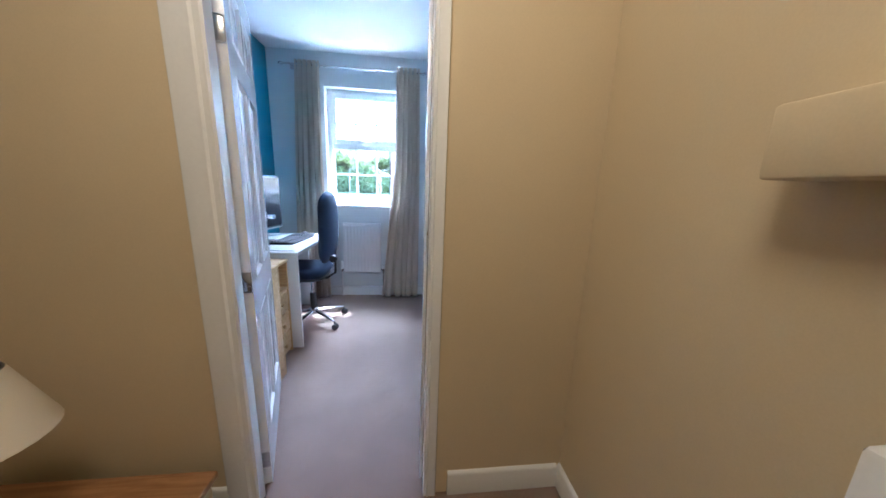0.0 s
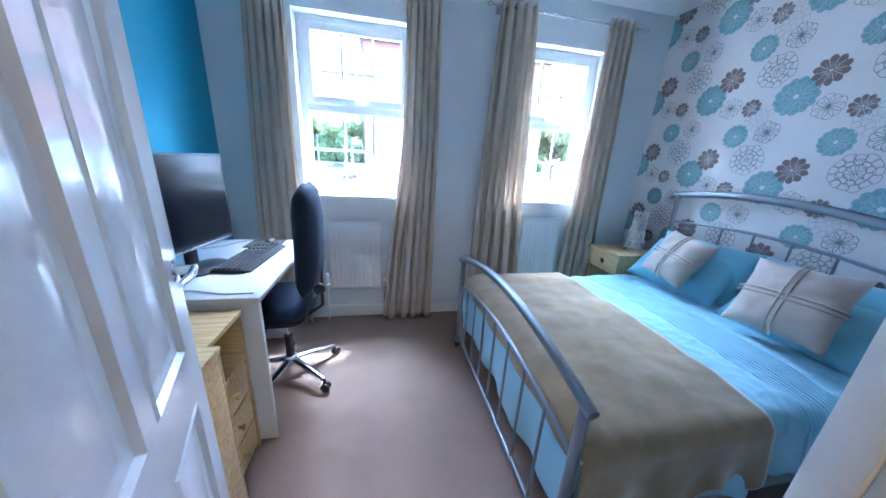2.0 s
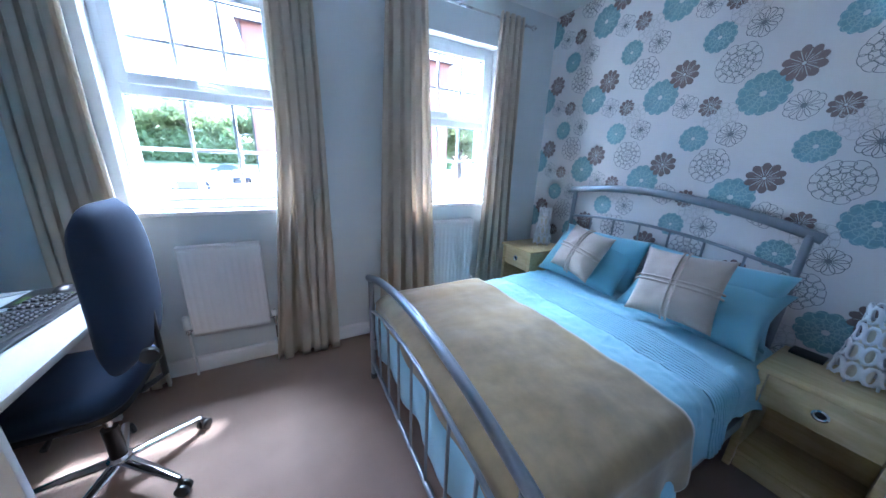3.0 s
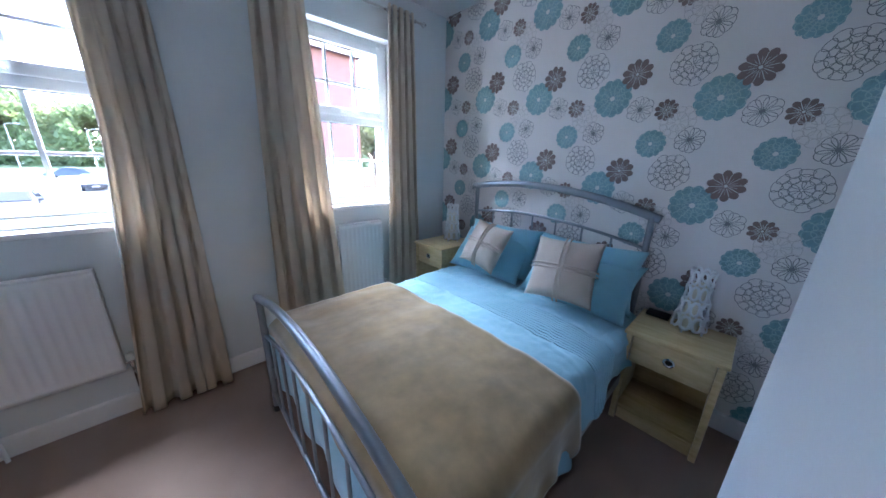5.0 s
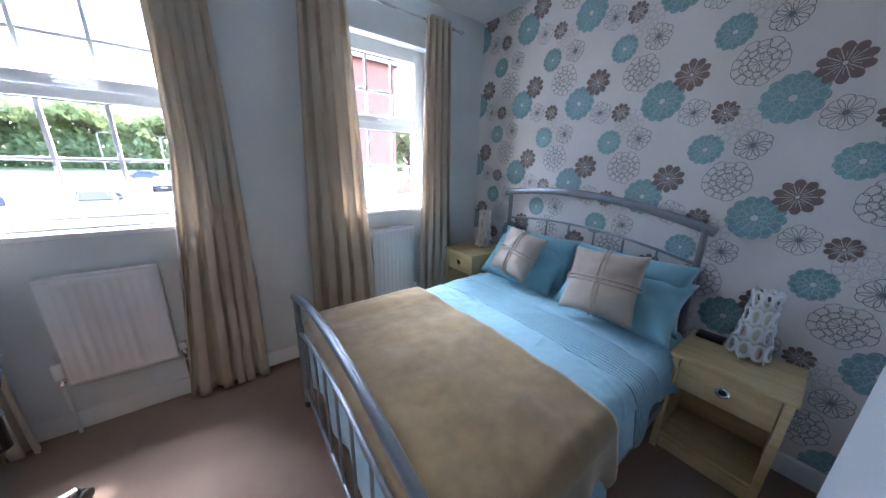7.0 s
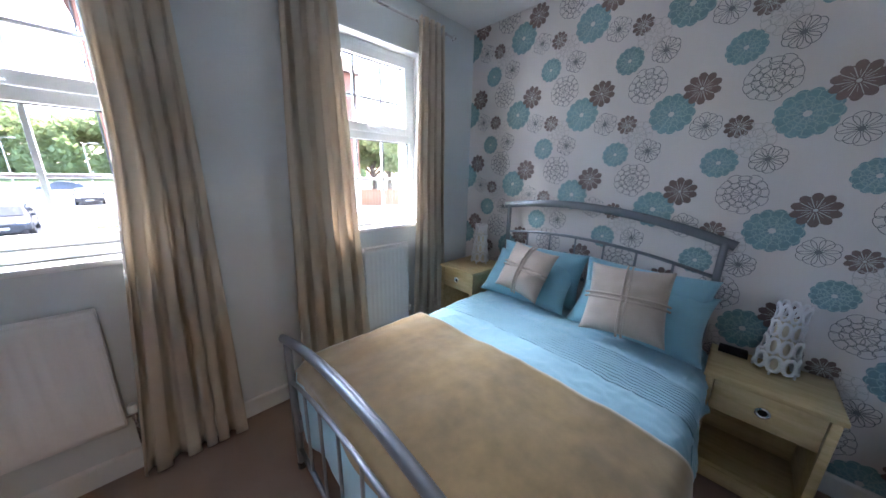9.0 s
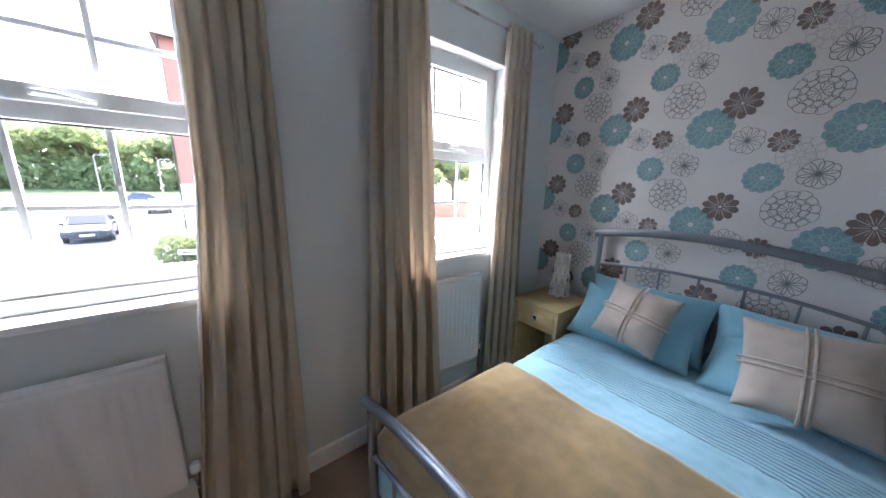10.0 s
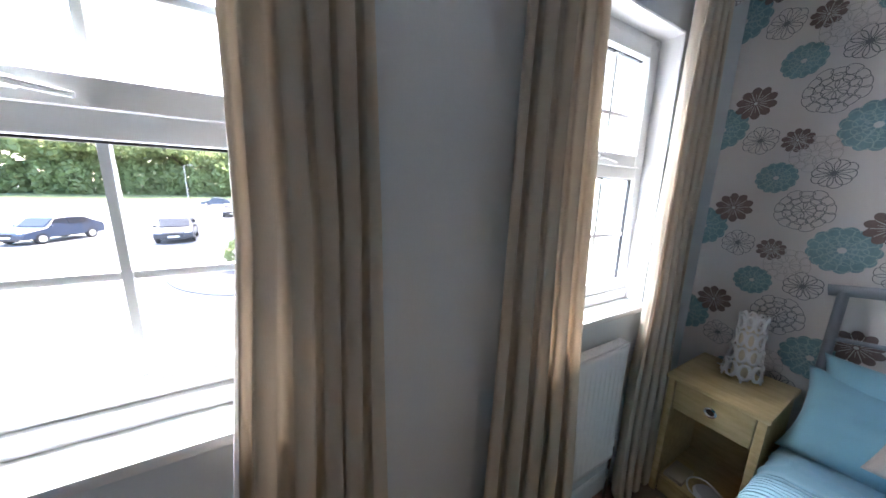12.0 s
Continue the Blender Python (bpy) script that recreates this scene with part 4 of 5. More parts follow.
part("print", box(-0.42, 3.89, DKZ + 0.0045, -0.28, 3.96, DKZ + 0.0052), M_GREEN, mm, "dark green printed picture")
ms = bmesh.new()
bmesh.ops.create_uvsphere(ms, u_segments=18, v_segments=10, radius=1)
turn(ms, Matrix.Diagonal((0.03, 0.052, 0.03, 1)))
bmesh.ops.bisect_plane(ms, geom=ms.verts[:] + ms.edges[:] + ms.faces[:], plane_co=(0, 0, 0), plane_no=(0, 0, -1), clear_outer=True)
mo = part("mouse", ms, M_BLACK, None)
mo.location = (-0.32, 3.98, DKZ + 0.006)
tagged(mo, "dark computer mouse on its mat", "mouse")
for k, pts in enumerate((
        [(-0.62, 3.25, 0), (-0.5, 3.235, 0), (-0.38, 3.26, 0), (-0.24, 3.215, 0), (-0.13, 3.22, 0)],
        [(-0.64, 3.84, 0), (-0.55, 3.91, 0), (-0.5, 3.99, 0), (-0.45, 4.03, 0)])):
    cb = part("cable", tube([(x, y, DKZ + 0.004) for x, y, z in pts], 0.003, n=6), M_CABLE)
    tagged(cb, "thin pale cable trailing over the desk", "cable", "desk cables")

# ---- office chair ----
ch = thing("office_chair", "navy upholstered swivel chair on a chrome five-star base, facing the desk", "office chair", pose(-0.16, 3.64, 0))


def pad(w, d, h, n=16, bulge=0.35):
    bm = bmesh.new()
    for s in (1, -1):
        def f(u, v):
            a, b = 2 * u - 1, 2 * v - 1
            r = (abs(a) ** 5 + abs(b) ** 5) ** 0.2
            m_ = max(abs(a), abs(b))
            k = m_ / r if r > 1e-6 else 1
            pr = max(0, 1 - max(abs(a), abs(b)) ** 6) ** 0.5
            return (w / 2 * a * k, d / 2 * b * k, s * h / 2 * pr)
        sheet(n, n, f, bm)
    bmesh.ops.remove_doubles(bm, verts=bm.verts[:], dist=1e-4)
    return bm


bm = turn(pad(0.44, 0.44, 0.1), pose(-0.06, 0, 0.50))
part("seat", bm, M_NAVY, ch, smooth=180)
part("seat_shell", turn(pad(0.40, 0.40, 0.03), pose(-0.06, 0, 0.445)), M_BLACK, ch, smooth=180)
bm = pad(0.60, 0.42, 0.085)


def bend(v):
    # the back: x becomes height, y width, z thickness; curved at the lumbar
    h, w, t_ = v.co.x, v.co.y, v.co.z
    narrow = 1 - 0.18 * max(0, h / 0.3) ** 2
    v.co = Vector((0.165 + 0.02 * math.cos(h * 6) - 0.10 * (w / 0.22) ** 2 * 0.35 - t_ + 0.05 * max(0, h), w * narrow, 0.88 + h))


for v in bm.verts:
    bend(v)
part("backrest", bm, M_NAVY, ch, smooth=180)
part("back_bar", tube([(-0.02, 0, 0.43), (0.13, 0, 0.42), (0.205, 0, 0.47), (0.215, 0, 0.75)], [0.02, 0.02, 0.018, 0.012], n=10, ry=0.6), M_BLACK, ch)
part("back_wheel", lathe([(0.03, 0), (0.034, 0.006), (0.03, 0.02), (0, 0.021)], 18, None, (0, 0, 0)), M_BLACK, ch).matrix_local = pose(0.215, -0.09, 0.62, 90)
part("gas_lift", tube([(0, 0, 0.1), (0, 0, 0.28)], 0.026, n=14), M_BLACK, ch)
part("piston", tube([(0, 0, 0.28), (0, 0, 0.43)], 0.014, n=12), M_CHROME, ch)
part("lever", tube([(-0.05, 0, 0.425), (-0.05, -0.16, 0.42), (-0.05, -0.2, 0.41)], [0.006, 0.006, 0.01], n=8), M_BLACK, ch)
part("hub", lathe([(0.03, 0.075), (0.04, 0.08), (0.04, 0.13), (0.03, 0.14)], 18), M_CHROME, ch)
for k in range(5):
    a = math.radians(-37 + 72 * k)
    ca, sa = math.cos(a), math.sin(a)
    arm = part("base_arm", tube([(0.03 * ca, 0.03 * sa, 0.11), (0.16 * ca, 0.16 * sa, 0.095), (0.275 * ca, 0.275 * sa, 0.075)], [0.024, 0.02, 0.014], n=10, ry=0.6), M_CHROME, ch, "polished chrome arm")
    bm = bmesh.new()
    for s in (-1, 1):
        lathe([(0.0, -0.009), (0.02, -0.009), (0.026, -0.006), (0.026, 0.006), (0.02, 0.009), (0.0, 0.009)], 16, bm, (0, 0, 0.013 * s))
    turn(bm, Matrix.Translation((0.285 * ca, 0.285 * sa, 0.028)) @ pose(0, 0, 0, 0, 0, math.degrees(a) + 25) @ pose(0, 0, 0, 90))
    tube([(0.275 * ca, 0.275 * sa, 0.078), (0.283 * ca, 0.283 * sa, 0.03)], 0.009, bm, n=8)
    part("castor", bm, M_BLACK, arm, "black twin castor")

# ---- pine pieces behind the door ----
rk = thing("pine_bookcase", "narrow varnished pine bookcase with open shelves behind the door", "bookcase", pose(-0.615, 2.715, 0))
RW, RD, RH = 0.52, 0.145, 0.73
for x in (0, RW - 0.018):
    part("side_panel", box(x, 0, 0.002, x + 0.018, RD, RH, 0.003), M_PINE, rk)
for k in range(6):
    z = 0.03 + k * 0.136
    part("shelf", box(0.0185, 0.002, z, RW - 0.0185, RD - 0.001, z + 0.016, 0.002), M_PINE, rk)
part("back_panel", box(0.0, RD + 0.0005, 0.002, RW, RD + 0.008, RH), M_PINE, rk)
part("top", box(-0.004, -0.004, RH + 0.0005, RW + 0.004, RD + 0.01, RH + 0.015, 0.003), M_PINE, rk)

cb = thing("pine_cabinet", "pine cabinet with an open shelf above small drawers, beside the desk", "cabinet", pose(-0.615, 2.885, 0))
CW, CD, CH = 0.28, 0.45, 0.71
part("top", box(0, -0.002, CH - 0.02, CD + 0.006, CW + 0.004, CH, 0.004), M_PINE, cb)
for y in (0, CW - 0.016):
    part("side_panel", box(0.002, y, 0.003, CD, y + 0.016, CH - 0.0205, 0.002), M_PINE, cb)
part("back_panel", box(0.002, 0.0165, 0.003, 0.012, CW - 0.0165, CH - 0.0205), M_PINE, cb)
part("shelf", box(0.0125, 0.0165, 0.49, CD - 0.002, CW - 0.0165, 0.506, 0.002), M_PINE, cb)
for k in range(3):
    z = 0.03 + k * 0.153
    d = part("drawer", box(0.0125, 0.018, z, CD - 0.004, CW - 0.018, z + 0.146, 0.003), M_PINE, cb)
    kn = part("knob", lathe([(0.007, 0), (0.006, 0.01), (0.013, 0.016), (0.012, 0.024), (0, 0.026)], 14), M_PINE, d)
    kn.matrix_local = pose(CD - 0.004, CW / 2, z + 0.073, 0, 90)
bx = part("file_box", box(-0.62, 2.935, 0.508, -0.40, 3.15, 0.60, 0.006), M_BLACK)
tagged(bx, "dark box file on the cabinet's open shelf", "box")
tw = thing("printer", "black printer on a dark stand behind the open door", "printer", pose(-0.68, 2.2, 0))
part("stand", box(0, 0, 0.003, 0.34, 0.4, 0.62, 0.006), M_BLACK, tw)
part("body", box(0.01, 0.02, 0.621, 0.33, 0.38, 0.80, 0.02, seg=3), M_BLACK, tw)
part("paper_tray", turn(box(-0.005, -0.14, 0, 0.005, 0.14, 0.16, 0.002), pose(0.06, 0.2, 0.79, 0, -18)), M_KEYS, tw)
part("paper", turn(box(-0.002, -0.105, 0, 0.002, 0.105, 0.12), pose(0.072, 0.2, 0.80, 0, -18)), M_DESK, tw, "white paper")

# ---- pendant ----
pd = thing("pendant_light", "alabaster glass bowl pendant light under the ceiling", "ceiling light", pose(1.16, 3.42, 0))
prof = [(0.0, 2.125), (0.03, 2.128), (0.08, 2.15), (0.13, 2.185), (0.175, 2.225), (0.205, 2.262), (0.212, 2.27), (0.206, 2.272), (0.17, 2.235), (0.12, 2.195), (0.06, 2.155), (0.0, 2.14)]
part("bowl", lathe(prof, 40), M_ALAB, pd, "pinkish white alabaster glass bowl", smooth=60)
part("finial", lathe([(0.0, 2.095), (0.007, 2.1), (0.01, 2.11), (0.006, 2.118), (0.016, 2.124), (0.0, 2.13)], 16), M_STEEL, pd)
part("stem", tube([(0, 0, 2.14), (0, 0, 2.47)], 0.005, n=8), M_STEEL, pd)
part("ceiling_rose", lathe([(0.02, 2.455), (0.045, 2.465), (0.055, 2.485), (0.055, CEIL - 0.0005)], 24), M_STEEL, pd)
for k in range(3):
    a = 2 * math.pi * k / 3
    part("arm", tube([(0, 0, 2.42), (0.12 * math.cos(a), 0.12 * math.sin(a), 2.34), (0.203 * math.cos(a), 0.203 * math.sin(a), 2.268)], 0.003, n=6), M_STEEL, pd)

# ---- landing ----
tb = thing("sideboard", "low oak-topped cream sideboard on the landing", "sideboard", pose(-0.88, 1.58, 0))
part("top", box(0, 0, 0.245, 0.95, 0.36, 0.27, 0.005), M_OAK, tb)
part("body", box(0.02, 0.02, 0.06, 0.93, 0.35, 0.2445, 0.004), M_HALL, tb)
for x in (0.03, 0.88):
    for y in (0.03, 0.3):
        part("leg", box(x, y, 0.002, x + 0.04, y + 0.04, 0.0595), M_OAK, tb)
lp = thing("shade_lamp", "small lamp with a tapered cream shade on the sideboard", "table lamp", pose(-0.33, 1.75, 0.271))
part("shade", lathe([(0.075, 0.50), (0.14, 0.325), (0.137, 0.325), (0.073, 0.50)], 28), M_SHADE, lp, "tapered cream fabric shade")
part("stem", lathe([(0.055, 0), (0.055, 0.012), (0.015, 0.03), (0.02, 0.07), (0.012, 0.13), (0.01, 0.46), (0, 0.46)], 18), M_LAMP, lp)
tagged(part("phone", turn(box(-0.03, -0.07, 0, 0.03, 0.07, 0.05, 0.012, seg=3), pose(-0.10, 1.70, 0.272, 0, 0, 30)), M_BLACK), "black telephone handset on the sideboard", "telephone")
structure("newel_post", box(1.255, 1.21, 0.001, 1.335, 1.29, 0.955, 0.01), M_GLOSS, "white painted newel post at the stair head", "newel post")

# ---- outside ----
G = -1.9
structure("ground", box(-400, YO + 0.3, G - 0.5, 400, 900, G), M_ASPHALT, "pale sunlit asphalt of the parking court and road", "ground")
bm = bmesh.new()
turnings = [math.pi * (0.5 + k / 24) for k in range(25)]
poly = [(60, 24.5)] + [(0.2 + 3.6 * math.cos(a), 19.5 + 5.0 * math.sin(a)) for a in turnings] + [(60, 14.5)]
bot_v = [bm.verts.new((x, y, G + 0.001)) for x, y in poly]
top_v = [bm.verts.new((x, y, G + 0.11)) for x, y in poly]
bm.faces.new(top_v)
for i in range(len(poly)):
    j = (i + 1) % len(poly)
    bm.faces.new((bot_v[i], bot_v[j], top_v[j], top_v[i]))
pav = structure("pavement", bm, M_PAVE, "grey pavement corner with a raised rounded edge", "pavement")
kp = [(60, 24.56, G + 0.07)] + [(0.2 + 3.68 * math.cos(a), 19.5 + 5.08 * math.sin(a), G + 0.07) for a in turnings] + [(60, 14.44, G + 0.07)]
part("kerb", tube(kp, 0.08, n=8), M_KERB, pav, "pale concrete kerb")
bank = structure("grass_verge", sheet(60, 8, lambda u, v: (-120 + 180 * u, 72.5 + 26 * v, G + 0.05 + 1.0 * v ** 1.5 + 0.12 * noise.noise(Vector((u * 60, v * 8, 0))))), M_GRASS, "rough green grass verge beyond the road", "grass")
kb2 = part("kerb", box(-120, 72.0, G, 60, 72.4, G + 0.13, 0.02), M_KERB, bank)


def leaf_cloud(spots, n, size, seed, mat, name, parent=None):
    """Many small leaf clumps scattered in balls of (centre, radii)."""
    rng = np.random.default_rng(seed)
    verts, faces = [], []
    tot = sum(r[0] * r[1] + r[2] for _, r in spots)
    for c, r in spots:
        m_ = max(int(n * (r[0] * r[1] + r[2]) / tot), 8)
        d = rng.normal(size=(m_, 3))
        d /= np.linalg.norm(d, axis=1)[:, None]
        rad = rng.uniform(0.55, 1.08, (m_, 1)) ** 0.7
        ps = np.array(c) + d * rad * np.array(r)
        for p in ps:
            q = rng.normal(size=(2, 3))
            a = q[0] / np.linalg.norm(q[0])
            b = np.cross(a, q[1])
            b /= np.linalg.norm(b)
            s = size * rng.uniform(0.6, 1.4)
            i = len(verts)
            verts += [p - a * s, p + b * s * 0.6, p + a * s, p - b * s * 0.6]
            faces.append((i, i + 1, i + 2, i + 3))
    me = bpy.data.meshes.new(name)
    me.from_pydata([tuple(v) for v in verts], [], faces)
    me.materials.append(mat)
    ob = new(name, me)
    if parent is not None:
        ob.parent = parent
    return ob


# far row of shrubs and trees behind the verge
rng = random.Random(5)
spots = []
for k in range(90):
    x = -110 + 165 * k / 90 + rng.uniform(-1, 1)
    h = rng.uniform(3.0, 5.2)
    spots.append(((x, 100 + rng.uniform(-3, 3), G + 1 + h * 0.7), (rng.uniform(1.6, 2.8), 1.8, h)))
ob = leaf_cloud(spots, 42000, 0.55, 6, M_LEAF, "hedgerow")
tagged(ob, "dense dark green hedgerow beyond the grass verge", "hedgerow", kind="stuff")


def tree(x, y, z, h, spread, seed, label):
    rng = random.Random(seed)
    t = thing("tree", label, "tree", pose(x, y, z), group="trees beyond the road")
    bm = tube([(0, 0, -0.3), (0.1, 0, h * 0.25), (-0.1, 0.1, h * 0.45), (0.1, 0, h * 0.62)], [h * 0.045, h * 0.036, h * 0.03, h * 0.016], n=9)
    spots = []
    for k in range(11):
        a = 2.4 * k + rng.uniform(-0.3, 0.3)
        z0 = h * rng.uniform(0.28, 0.58)
        L = spread * rng.uniform(0.55, 1.0)
        p1 = (L * 0.5 * math.cos(a), L * 0.5 * math.sin(a), z0 + h * 0.14)
        p2 = (L * math.cos(a), L * math.sin(a), z0 + h * rng.uniform(0.12, 0.36))
        tube([(0, 0, z0), p1, p2], [h * 0.02, h * 0.012, h * 0.004], bm, n=6)
        spots.append((p2, (spread * 0.36, spread * 0.36, h * 0.13)))
        spots.append(((p1[0], p1[1], p1[2] + h * 0.12), (spread * 0.3, spread * 0.3, h * 0.1)))
    spots.append(((0, 0, h * 0.82), (spread * 0.5, spread * 0.5, h * 0.18)))
    part("trunk", bm, M_BARK, t)
    leaf_cloud(spots, 4200, h * 0.034, seed, M_LEAF2, "crown", t)
    return t


for k, (x, y, h, s) in enumerate(((-68, 104, 12, 7), (-55, 103, 10, 6), (-44, 105, 13, 7.5), (-32, 103, 10, 6), (-21, 105, 11, 6.5), (-11, 104, 9, 5.5), (-2, 106, 12, 6.5), (8, 103, 10, 5.5), (21, 37, 8, 3.6), (26, 41, 9, 4), (-84, 105, 11, 6.5), (31, 40, 7, 3.6))):
    tree(x, y, G + 0.6 if y > 80 else G, h * (1.5 if y > 80 else 1.15), s * (1.2 if y > 80 else 1), 40 + k, "broad light green tree with open limbs beyond the verge")

# clipped hedge on the pavement corner
spots = [((-0.9 + 0.52 * k, 17.9 - 0.36 * k, G + 0.75), (0.62, 0.6, 0.62)) for k in range(9)]
hd = thing("hedge", "bright green leafy hedge on the pavement corner", "hedge", pose(0, 0, 0))
leaf_cloud(spots, 5200, 0.09, 9, M_LEAF2, "foliage", hd)
bm = bmesh.new()
for k in range(9):
    tube([(-0.9 + 0.52 * k, 17.9 - 0.36 * k, G + 0.1), (-0.85 + 0.52 * k, 17.9 - 0.36 * k, G + 0.9)], [0.04, 0.02], bm, n=6)
part("stems", bm, M_BARK, hd)
sg = thing("street_sign", "low white street name board on two posts before the hedge", "street sign", pose(-0.75, 16.9, G + 0.11, 0, 0, -20))
part("board", box(0, -0.02, 0.62, 0.95, 0.0, 0.8, 0.01), M_PLATE, sg)
part("lettering_bar", box(0.12, -0.024, 0.68, 0.83, -0.0205, 0.74), M_BLACK, sg)
for x in (0.12, 0.8):
    part("post", box(x, 0.001, 0.002, x + 0.05, 0.05, 0.82, 0.006), M_BLACK, sg)


def car(x, y, heading, paint, label, L=4.2, W=1.78, H=1.46):
    c = thing("car", label, "car", pose(x, y, G, 0, 0, heading), group="parked cars")
    # side outline, nose towards -x in the car's own frame
    prof_ = [(-0.5, 0.22), (-0.5, 0.42), (-0.47, 0.5), (-0.24, 0.62), (-0.10, 0.94), (0.0, 0.99), (0.22, 0.985), (0.42, 0.72), (0.49, 0.64), (0.5, 0.35), (0.48, 0.22)]
    bm = bmesh.new()
    rows2 = []
    for s in (-1.0, -0.86, 0.86, 1.0):
        rows2.append([bm.verts.new((px * L, s * W / 2 * (1 if pz < 0.66 else 0.8), (pz if abs(s) < 0.9 else pz * 0.985) * H)) for px, pz in prof_])
    for A, B in zip(rows2, rows2[1:]):
        for i in range(len(prof_) - 1):
            bm.faces.new((A[i], A[i + 1], B[i + 1], B[i]))
        bm.faces.new((A[-1], A[0], B[0], B[-1]))
    bm.faces.new(rows2[0])
    bm.faces.new(rows2[-1][::-1])
    body = part("body", bm, paint, c, smooth=35)
    md = body.modifiers.new("round", "BEVEL")
    md.width, md.segments, md.limit_method = 0.05, 2, "ANGLE"

    def quad(name, pts, mat, th=0.02):
        bm = bmesh.new()
        bm.faces.new([bm.verts.new(p) for p in pts])
        return solid(part(name, bm, mat, c, smooth=0), th)
    w = W / 2 * 0.74
    quad("windscreen", [(-0.232 * L, -w * 1.05, 0.645 * H), (-0.232 * L, w * 1.05, 0.645 * H), (-0.108 * L, w, 0.94 * H), (-0.108 * L, -w, 0.94 * H)], M_CARGLASS, 0.03)
    quad("rear_screen", [(0.415 * L, -w, 0.735 * H), (0.415 * L, w, 0.735 * H), (0.24 * L, w * 0.95, 0.965 * H), (0.24 * L, -w * 0.95, 0.965 * H)], M_CARGLASS, 0.03)
    for s in (-1, 1):
        y0, y1 = s * W / 2 * 0.93, s * W / 2 * 0.815
        for a, b in ((-0.19, 0.02), (0.035, 0.33)):
            lo, hi = 0.67 * H, 0.93 * H
            quad("side_window", [(a * L, y0, lo), (b * L, y0, lo), ((b - (0.06 if b > 0.2 else 0)) * L, y1 + s * 0.02, hi), ((a + (0.085 if a < 0 else 0)) * L, y1 + s * 0.02, hi)], M_CARGLASS, 0.03)
        part("headlight", turn(pad(0.12, 0.32, 0.1, 6), pose(-0.475 * L, s * W * 0.36, 0.46 * H)), M_LIGHTS, c)
        part("mirror", turn(pad(0.1, 0.18, 0.12, 6), pose(-0.2 * L, s * (W / 2 + 0.06), 0.66 * H)), paint, c)
        for ax in (-0.31, 0.3):
            wbm = lathe([(0.0, 0.0), (0.2, 0.0), (0.31, 0.02), (0.315, 0.06), (0.315, 0.16), (0.29, 0.2), (0.2, 0.19), (0, 0.19)], 20)
            turn(wbm, pose(ax * L, s * (W / 2 - 0.18), 0.315, -90 * s))
            wh = part("wheel", wbm, M_TYRE, c)
            rbm = lathe([(0.0, 0.0), (0.19, 0.0), (0.2, 0.012), (0.0, 0.02)], 16)
            turn(rbm, pose(ax * L, s * (W / 2 + 0.005), 0.315, -90 * s))
            part("rim", rbm, M_CHROME, wh)
    part("grille", box(-0.503 * L, -0.35, 0.36 * H, -0.497 * L + 0.03, 0.35, 0.45 * H, 0.01), M_BLACK, c)
    part("number_plate", box(-0.506 * L, -0.26, 0.27 * H, -0.5 * L, 0.26, 0.335 * H, 0.004), M_PLATE, c)
    part("bumper_intake", box(-0.504 * L, -0.6, 0.17 * H, -0.49 * L, 0.6, 0.245 * H, 0.01), M_BLACK, c)
    return c


car(-5.3, 28.3, 97, M_CARBLACK, "dark car parked nose-on to the house")
car(-11.5, 30.2, 66, M_CARBLUE, "dark blue hatchback parked across the court")
car(-9.4, 69.5, 2, M_CARBLUE, "dark blue hatchback parked along the far road")
car(-4.4, 46.0, 96, M_CARBLACK, "dark car parked beside the brick house")
car(-19.0, 27.5, 60, M_CARBLACK, "dark saloon car parked at the court edge")


def lamp_post(x, y, h):
    p = thing("street_lamp", "pale grey street lamp column with a short arm", "street lamp", pose(x, y, G), group="street lamps")
    part("column", tube([(0, 0, 0.0), (0, 0, 1.2), (0, 0, h)], [0.09, 0.07, 0.045], n=10), M_KERB, p)
    part("arm", tube([(0, 0, h), (0.3, 0, h + 0.12), (0.8, 0, h + 0.16)], 0.03, n=8), M_KERB, p)
    part("lantern", box(0.7, -0.1, h + 0.1, 1.25, 0.1, h + 0.22, 0.03), M_KERB, p)
    return p


lamp_post(-13.5, 71.0, 6.8)
lamp_post(-5.2, 58.0, 6.0)
lamp_post(-44, 71.0, 6.8)


